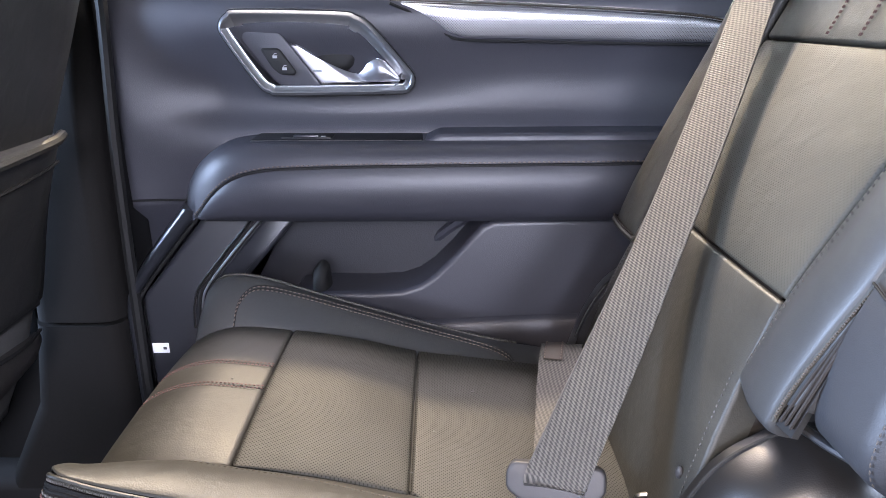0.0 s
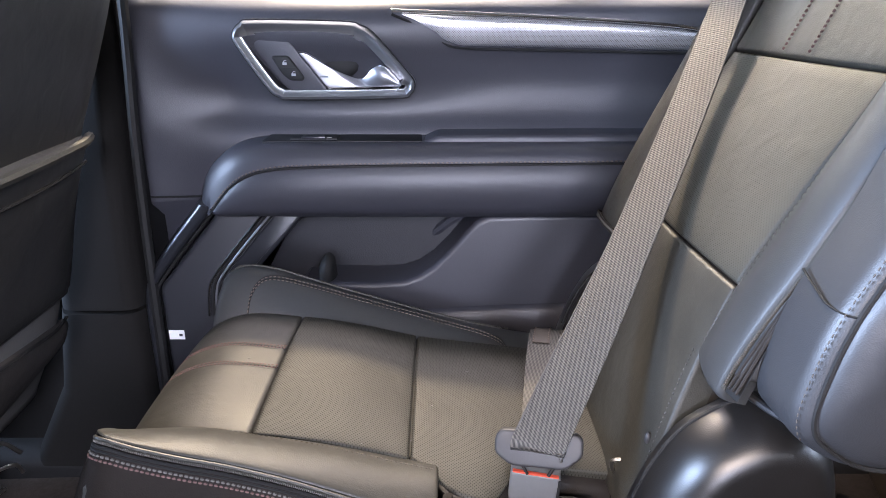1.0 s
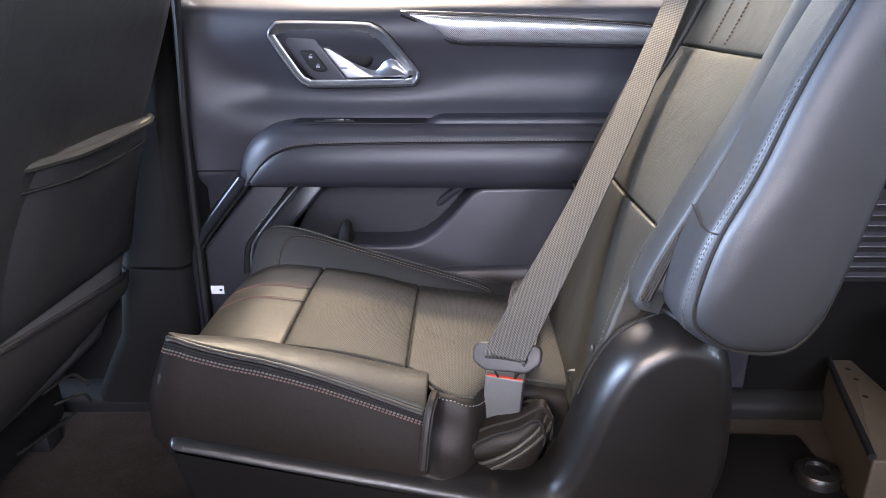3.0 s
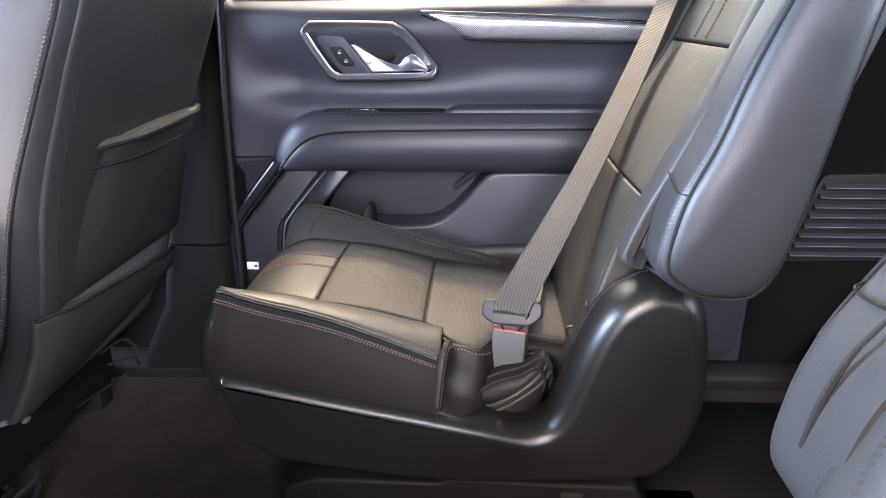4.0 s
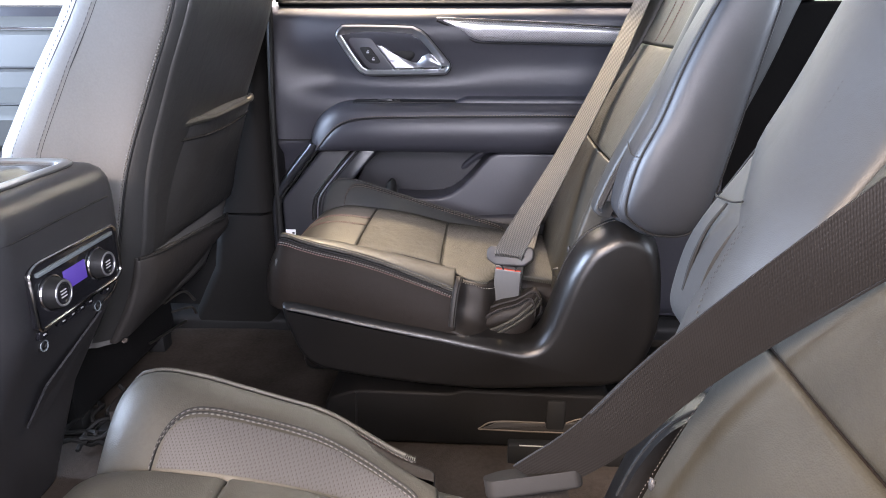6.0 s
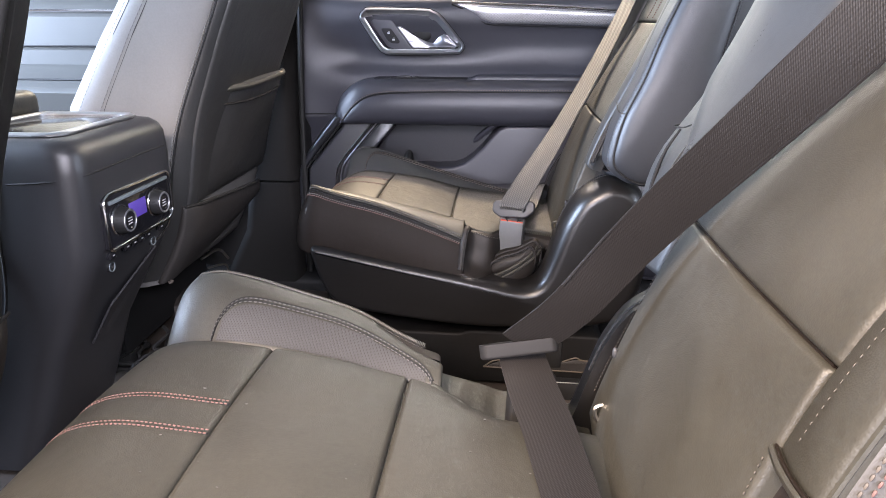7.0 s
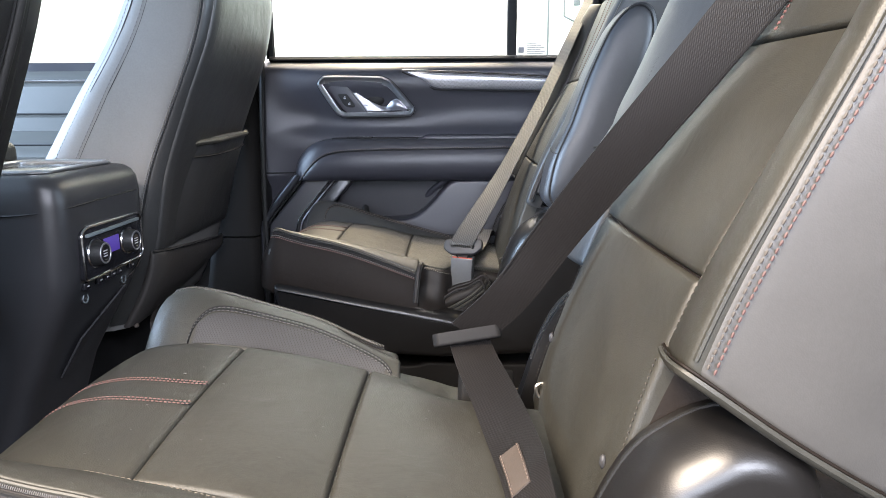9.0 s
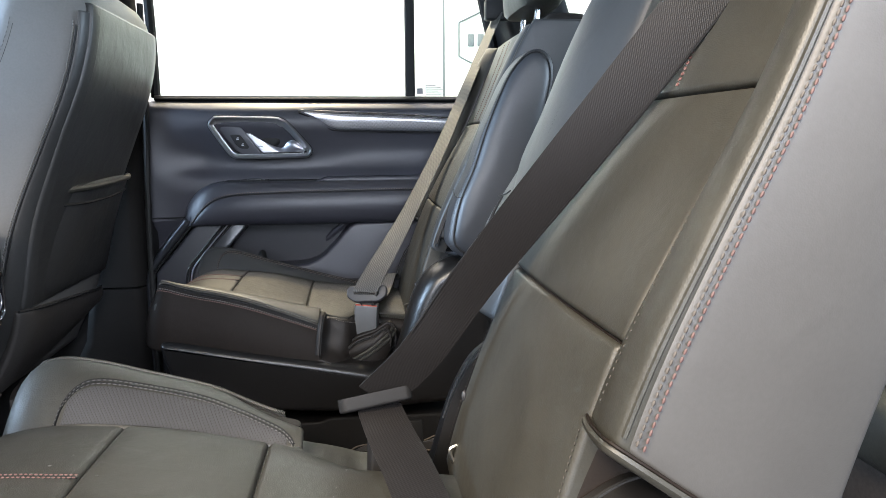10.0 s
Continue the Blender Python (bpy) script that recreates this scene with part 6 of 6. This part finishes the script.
    # stitched seams down the aisle side
    for w in (-1, 1):
        for dx, q, mat, r in ((-0.020, 0.2115, THREAD_GREY, 0.0012), (-0.155, 0.2235, THREAD_GREY, 0.0007), (-0.195, 0.2205, THREAD_GREY, 0.0007)):
            if w < 0 and dx > -0.1:
                continue
            line = []
            for z in np.linspace(0.46, 0.93, 90):
                k = 1 - 0.43 * max(0, (z - 0.62) / 0.4) * (1 if dx < -0.1 else 0)
                line.append(at(interp(REAR, z) + dx * k, w * (q - 0.02 * max(0, (z - 0.75) / 0.27)), z))
            part("seam", tube(line[::3], 0.0022 if dx > -0.1 else 0.0010, n=6), LEATHER if dx > -0.1 else RUBBER, back)
            part("stitching", stitches([p + at(-0.006, w * 0.0016, 0) - at(0, 0, 0) for p in line], 0.0044, 0.0032, r), mat, back, "pale twin stitching")
    # head restraint, cushion and frame below
    hr = part("headrest", loft([[at(-0.262 + math.copysign(abs(math.cos(a)) ** 0.55, math.cos(a)) * 0.05 * k, math.copysign(abs(math.sin(a)) ** 0.55, math.sin(a)) * 0.13 * k, z)
                                 for a in np.linspace(0, 2 * math.pi, 33)[:-1]]
                                for z, k in ((1.038, 0.55), (1.041, 0.82), (1.05, 0.95), (1.08, 1.0), (1.16, 1.0), (1.19, 0.96), (1.208, 0.85), (1.215, 0.6))]), LEATHER, seat)
    for q in (-0.06, 0.06):
        part("post", tube([at(-0.262, q, 0.99), at(-0.262, q, 1.06)], 0.0065, n=10), CHROME, hr)
    lo, hi = at(-0.98, -0.22, 0.26), at(-0.46, 0.22, 0.44)
    part("seat_cushion", rbox([min(a, b) for a, b in zip(lo, hi)], [max(a, b) for a, b in zip(lo, hi)], 0.045, 4), LEATHER, seat)
    lo, hi = at(-0.93, -0.20, 0.12), at(-0.50, 0.20, 0.255)
    part("seat_frame", rbox([min(a, b) for a, b in zip(lo, hi)], [max(a, b) for a, b in zip(lo, hi)], 0.015, 2), PLASTIC, seat)
    for q in (-0.17, 0.15):
        lo, hi = at(-0.95, q - 0.02, 0.088), at(-0.50, q + 0.02, 0.125)
        part("rail", rbox([min(a, b) for a, b in zip(lo, hi)], [max(a, b) for a, b in zip(lo, hi)], 0.004), RUBBER, seat)
    part("bracket", join(tube(spline([at(-0.47, 0.10, 0.225), at(-0.445, 0.145, 0.235), at(-0.43, 0.165, 0.205)], 5), 0.0032, n=6),
                         tube(spline([at(-0.46, 0.11, 0.20), at(-0.435, 0.15, 0.195), at(-0.43, 0.16, 0.175)], 5), 0.0028, n=6),
                         tube([at(-0.47, 0.02, 0.17), at(-0.44, 0.13, 0.17)], 0.003, n=6)), STEEL, seat, "bare steel bracket")
    return seat


front_seat(1)
front_seat(-1)


# ---- centre console ----
con = thing("centre_console", "black centre console with rear climate knobs and screen", "console", at=(-0.6, 0.02, FLOOR))
CY0, CY1 = -0.108, 0.158
rings = []
for z, xr, i in ((0.10, -0.47, 0.02), (0.285, -0.402, 0.02), (0.36, -0.362, 0.012), (0.42, -0.330, 0.006), (0.452, -0.314, 0.002), (0.47, -0.309, 0), (0.53, -0.306, 0), (0.575, -0.305, 0), (0.600, -0.307, 0.001), (0.612, -0.313, 0.004), (0.619, -0.322, 0.010), (0.622, -0.335, 0.02)):
    o = rounded([(xr, CY0 + i), (xr, CY1 - i), (-1.2, CY1 - i), (-1.2, CY0 + i)], 0.036, 6)
    rings.append([Vector((p.x, p.y, z)) for p in o])
part("console_body", loft(rings), CONSOLE, con, "grained black console body", smooth=50)
part("upper_joint", tube(spline([(-0.40, CY0 - 0.0006, 0.566), (-0.345, CY0 - 0.0006, 0.570), (-0.318, CY0 + 0.010, 0.573), (-0.305, CY0 + 0.036, 0.575), (-0.3045, 0.02, 0.577), (-0.3045, CY1 - 0.036, 0.577)], 6), 0.0012, n=5), RUBBER, con)
part("side_joint", tube(spline([(-0.42, CY0 - 0.001, 0.60), (-0.425, CY0 - 0.001, 0.52), (-0.44, CY0 + 0.002, 0.40), (-0.49, CY0 + 0.008, 0.28)], 6), 0.0022, n=6), RUBBER, con)
# open tray in the top with its bright rim
tray = rounded([(-0.345, -0.075), (-0.345, 0.125), (-0.50, 0.125), (-0.50, -0.075)], 0.03, 5)
part("tray_rim", tube([(p.x, p.y, 0.6245) for p in tray], 0.0085, n=10, closed=True, flat=0.45, up=(0, 0, 1)), BRIGHT, con, "bright metal tray rim")
part("tray_floor", slab([(p.x, p.y) for p in tray], zplane, 0.60, 0.6235, 0.001), GLOSS, con)
part("lid", rbox((-1.0, -0.10, 0.615), (-0.515, 0.15, 0.660), 0.016, 4), LEATHER, con, "padded leather console lid")

XP = -0.3045
cp = rounded([(-0.066, 0.462), (-0.066, 0.534), (-0.05, 0.541), (0.112, 0.538), (0.120, 0.530), (0.118, 0.470), (0.105, 0.462)], 0.008)
pnl = part("control_panel", slab([(p.x, p.y) for p in cp], xplane, XP - 0.006, XP + 0.003, 0.002), GLOSS, con, "gloss black climate panel")
part("panel_frame", tube([(XP + 0.0035, p.x, p.y) for p in cp], 0.0022, n=6, closed=True), CHROME, pnl, "thin chrome frame")
part("panel_ledge", rbox((XP + 0.002, -0.055, 0.526), (XP + 0.007, 0.108, 0.531), 0.001), SIGNGREY, pnl)
part("screen", rbox((XP + 0.002, -0.006, 0.490), (XP + 0.0045, 0.040, 0.515), 0.001), SCREEN, pnl, "small violet lit screen")
for y in (-0.033, 0.066):
    kn = part("knob", loft([[Vector((XP + x, y + r * math.cos(a), 0.499 + r * math.sin(a))) for a in np.linspace(0, 2 * math.pi, 33)[:-1]]
                            for x, r in ((0.0, 0.0215), (0.004, 0.0215), (0.005, 0.0195), (0.016, 0.0178), (0.019, 0.0165), (0.0192, 0.0125), (0.0172, 0.0115))]), PLASTIC, pnl, "round black control knob")
    part("front_ring", tube([(XP + 0.0186, y + 0.0150 * math.cos(a), 0.499 + 0.0150 * math.sin(a)) for a in np.linspace(0, 2 * math.pi, 33)[:-1]], 0.0017, n=6, closed=True), SATIN, kn, "satin silver ring")
    part("knob_face", loft([[Vector((XP + x, y + r * math.cos(a), 0.499 + r * math.sin(a))) for a in np.linspace(0, 2 * math.pi, 25)[:-1]] for x, r in ((0.0165, 0.0128), (0.0196, 0.0124), (0.0200, 0.0110), (0.0190, 0.0098))]), GLOSS, kn, "black knob face")
    part("knob_ring", tube([(XP + 0.0045, y + 0.021 * math.cos(a), 0.499 + 0.021 * math.sin(a)) for a in np.linspace(0, 2 * math.pi, 33)[:-1]], 0.0020, n=6, closed=True), CHROME, kn, "chrome ring")
    part("icon", join(*[rbox((XP + 0.0188, y - 0.006, 0.494 + 0.004 * k), (XP + 0.0196, y + 0.005, 0.4955 + 0.004 * k), 0) for k in range(3)]), MARK, kn)
for k, y in enumerate((-0.05, -0.012, 0.008, 0.028, 0.048, 0.09)):
    bt_ = part("button", rbox((-0.316, y - 0.008, 0.446), (-0.3085, y + 0.008, 0.457), 0.002), GLOSS, con, "small black button")
    part("icon", rbox((-0.3085, y - 0.0025, 0.4506), (-0.3078, y + 0.0025, 0.4524), 0), MARK, bt_)
for y in (-0.035, 0.085):
    pp = part("socket", loft([[Vector((-0.330 + x, y + r * math.cos(a), 0.428 + r * math.sin(a))) for a in np.linspace(0, 2 * math.pi, 21)[:-1]] for x, r in ((0.0, 0.008), (0.006, 0.008), (0.006, 0.005), (0.001, 0.004))]), PLASTIC, con, "small round socket")
    part("socket_ring", tube([(-0.3235, y + 0.007 * math.cos(a), 0.428 + 0.007 * math.sin(a)) for a in np.linspace(0, 2 * math.pi, 21)[:-1]], 0.0010, n=5, closed=True), SIGNGREY, pp)
part("corner_line", tube(spline([(-0.3035, 0.108, 0.505), (-0.3045, 0.108, 0.455), (-0.331, 0.098, 0.418), (-0.362, 0.075, 0.36), (-0.400, 0.045, 0.287)], 6), 0.0018, n=6), CHROME, con, "thin bright corner line")

lowp = [Vector((x, y, z)) for x, y, z in ((-0.3300, 0.098, 0.415), (-0.3985, 0.040, 0.285), (-0.3985, -0.005, 0.285), (-0.358, -0.005, 0.352))]
part("lower_panel", loft([lowp, [p + Vector((0.003, 0, -0.001)) for p in lowp]]), CONSOLE, con, "plain lower console panel", smooth=0)

# wiring clump at the foot of the console
clump = thing("wiring_clump", "tangled black wiring and connectors on the carpet", "cable", at=(-0.46, 0.25, FLOOR))
random.seed(4)
for k in range(9):
    p = Vector((-0.49 + 0.03 * random.random(), 0.20 + 0.06 * random.random(), FLOOR + 0.012))
    pts = [p]
    for j in range(4):
        p = p + Vector((random.uniform(-0.02, 0.035), random.uniform(-0.02, 0.035), random.uniform(-0.012, 0.022)))
        p.z = max(p.z, FLOOR + 0.008)
        pts.append(p)
    part("cable", tube(spline(pts, 4), 0.0042, n=6), RUBBER, clump)
part("connector", rbox((-0.46, 0.225, FLOOR + 0.004), (-0.425, 0.255, FLOOR + 0.03), 0.003), PLASTIC, clump)
fc = thing("floor_clip", "black plastic floor bracket with small bright pins", "bracket", at=(0.50, 0.345, FLOOR))
part("clip_body", rbox((0.47, 0.325, FLOOR), (0.55, 0.365, FLOOR + 0.022), 0.004), PLASTIC, fc)
for x in (0.483, 0.505, 0.53):
    part("pin", ball((x, 0.324, FLOOR + 0.015), 0.004, 0.003, 0.003, 8, 5), CHROME, fc)


# ---- third row ----
def third_row(s):
    st = thing("third_row_seat", "dark leather third-row seat in shade", "car seat", group="third row seats", at=(1.15, s * 0.3, FLOOR))

    def at(x, q, z):
        return Vector((x, s * (0.31 + q), z))

    def box(x0, q0, z0, x1, q1, z1, r):
        a, b = at(x0, q0, z0), at(x1, q1, z1)
        return rbox([min(c, d) for c, d in zip(a, b)], [max(c, d) for c, d in zip(a, b)], r, 4)
    part("seat_cushion", box(0.93, -0.28, 0.27, 1.40, 0.28, 0.38, 0.04), LEATHER, st)
    part("seat_base", box(0.98, -0.25, 0.092, 1.36, 0.25, 0.275, 0.015), CARPET, st)
    sec = []
    for z, x in ((0.36, 1.33), (0.38, 1.30), (0.50, 1.31), (0.65, 1.35), (0.80, 1.40), (0.86, 1.425), (0.88, 1.45)):
        o = rounded([(x, -0.27), (x, 0.27), (x + 0.10, 0.26), (x + 0.10, -0.26)], 0.035)
        sec.append([at(p.x, p.y, z) for p in o])
    part("backrest", loft(sec), LEATHER, st)
    part("headrest", box(1.42, -0.12, 0.90, 1.50, 0.12, 1.04, 0.035), LEATHER, st)


third_row(1)
third_row(-1)


# step and hinge cover beside the third row
for s in (1, -1):
    step = thing("rear_step", "worn beige plastic step beside the third row, with fixing holes", "step", group="rear steps", at=(0.95, s * 0.58, FLOOR))
    o = rounded([(0.89, s * 0.725), (0.80, s * 0.43), (0.93, s * 0.43), (0.93, s * 0.725)], 0.006)
    part("step_board", slab([(p.x, p.y) for p in o], zplane, FLOOR, 0.200, 0.004), BEIGE, step)
    part("edge_trim", tube([(0.886, s * 0.722, 0.202), (0.802, s * 0.436, 0.202)], 0.006, n=8), PLASTIC, step)
    for x, y in ((0.905, 0.69), (0.90, 0.655), (0.885, 0.60)):
        part("hole", ball((x, s * y, 0.2), 0.005, 0.005, 0.0015, 10, 5), RUBBER, step)
    hinge = thing("hinge_cover", "round black plastic hinge cover on the cabin floor", "hinge cover", group="hinge covers", at=(0.77, s * 0.50, FLOOR))
    part("drum", loft([[Vector((0.77 + r * math.cos(a), s * 0.50 + r * math.sin(a), FLOOR + z)) for a in np.linspace(0, 2 * math.pi, 25)[:-1]] for r, z in ((0.034, 0.0), (0.034, 0.034), (0.030, 0.040), (0.018, 0.042), (0.016, 0.036))]), SHELL, hinge)

# lint on the seats
random.seed(11)
specks = []
for k in range(46):
    s = -1 if k < 34 else 1
    x, q = random.uniform(-0.06, 0.30), random.uniform(-0.12, 0.125)
    z = interp(CUSH, x) + 0.005 * (1 - (q / 0.142) ** 2) + 0.0028
    r = random.uniform(0.0004, 0.0009)
    specks.append(ball((x, s * (SEATY + q), z), r * random.uniform(1, 2.4), r, r * 0.6, 6, 4))
part("lint_specks", join(*specks), THREAD_GREY, label="tiny pale lint specks scattered on the leather", category="lint", kind="stuff")
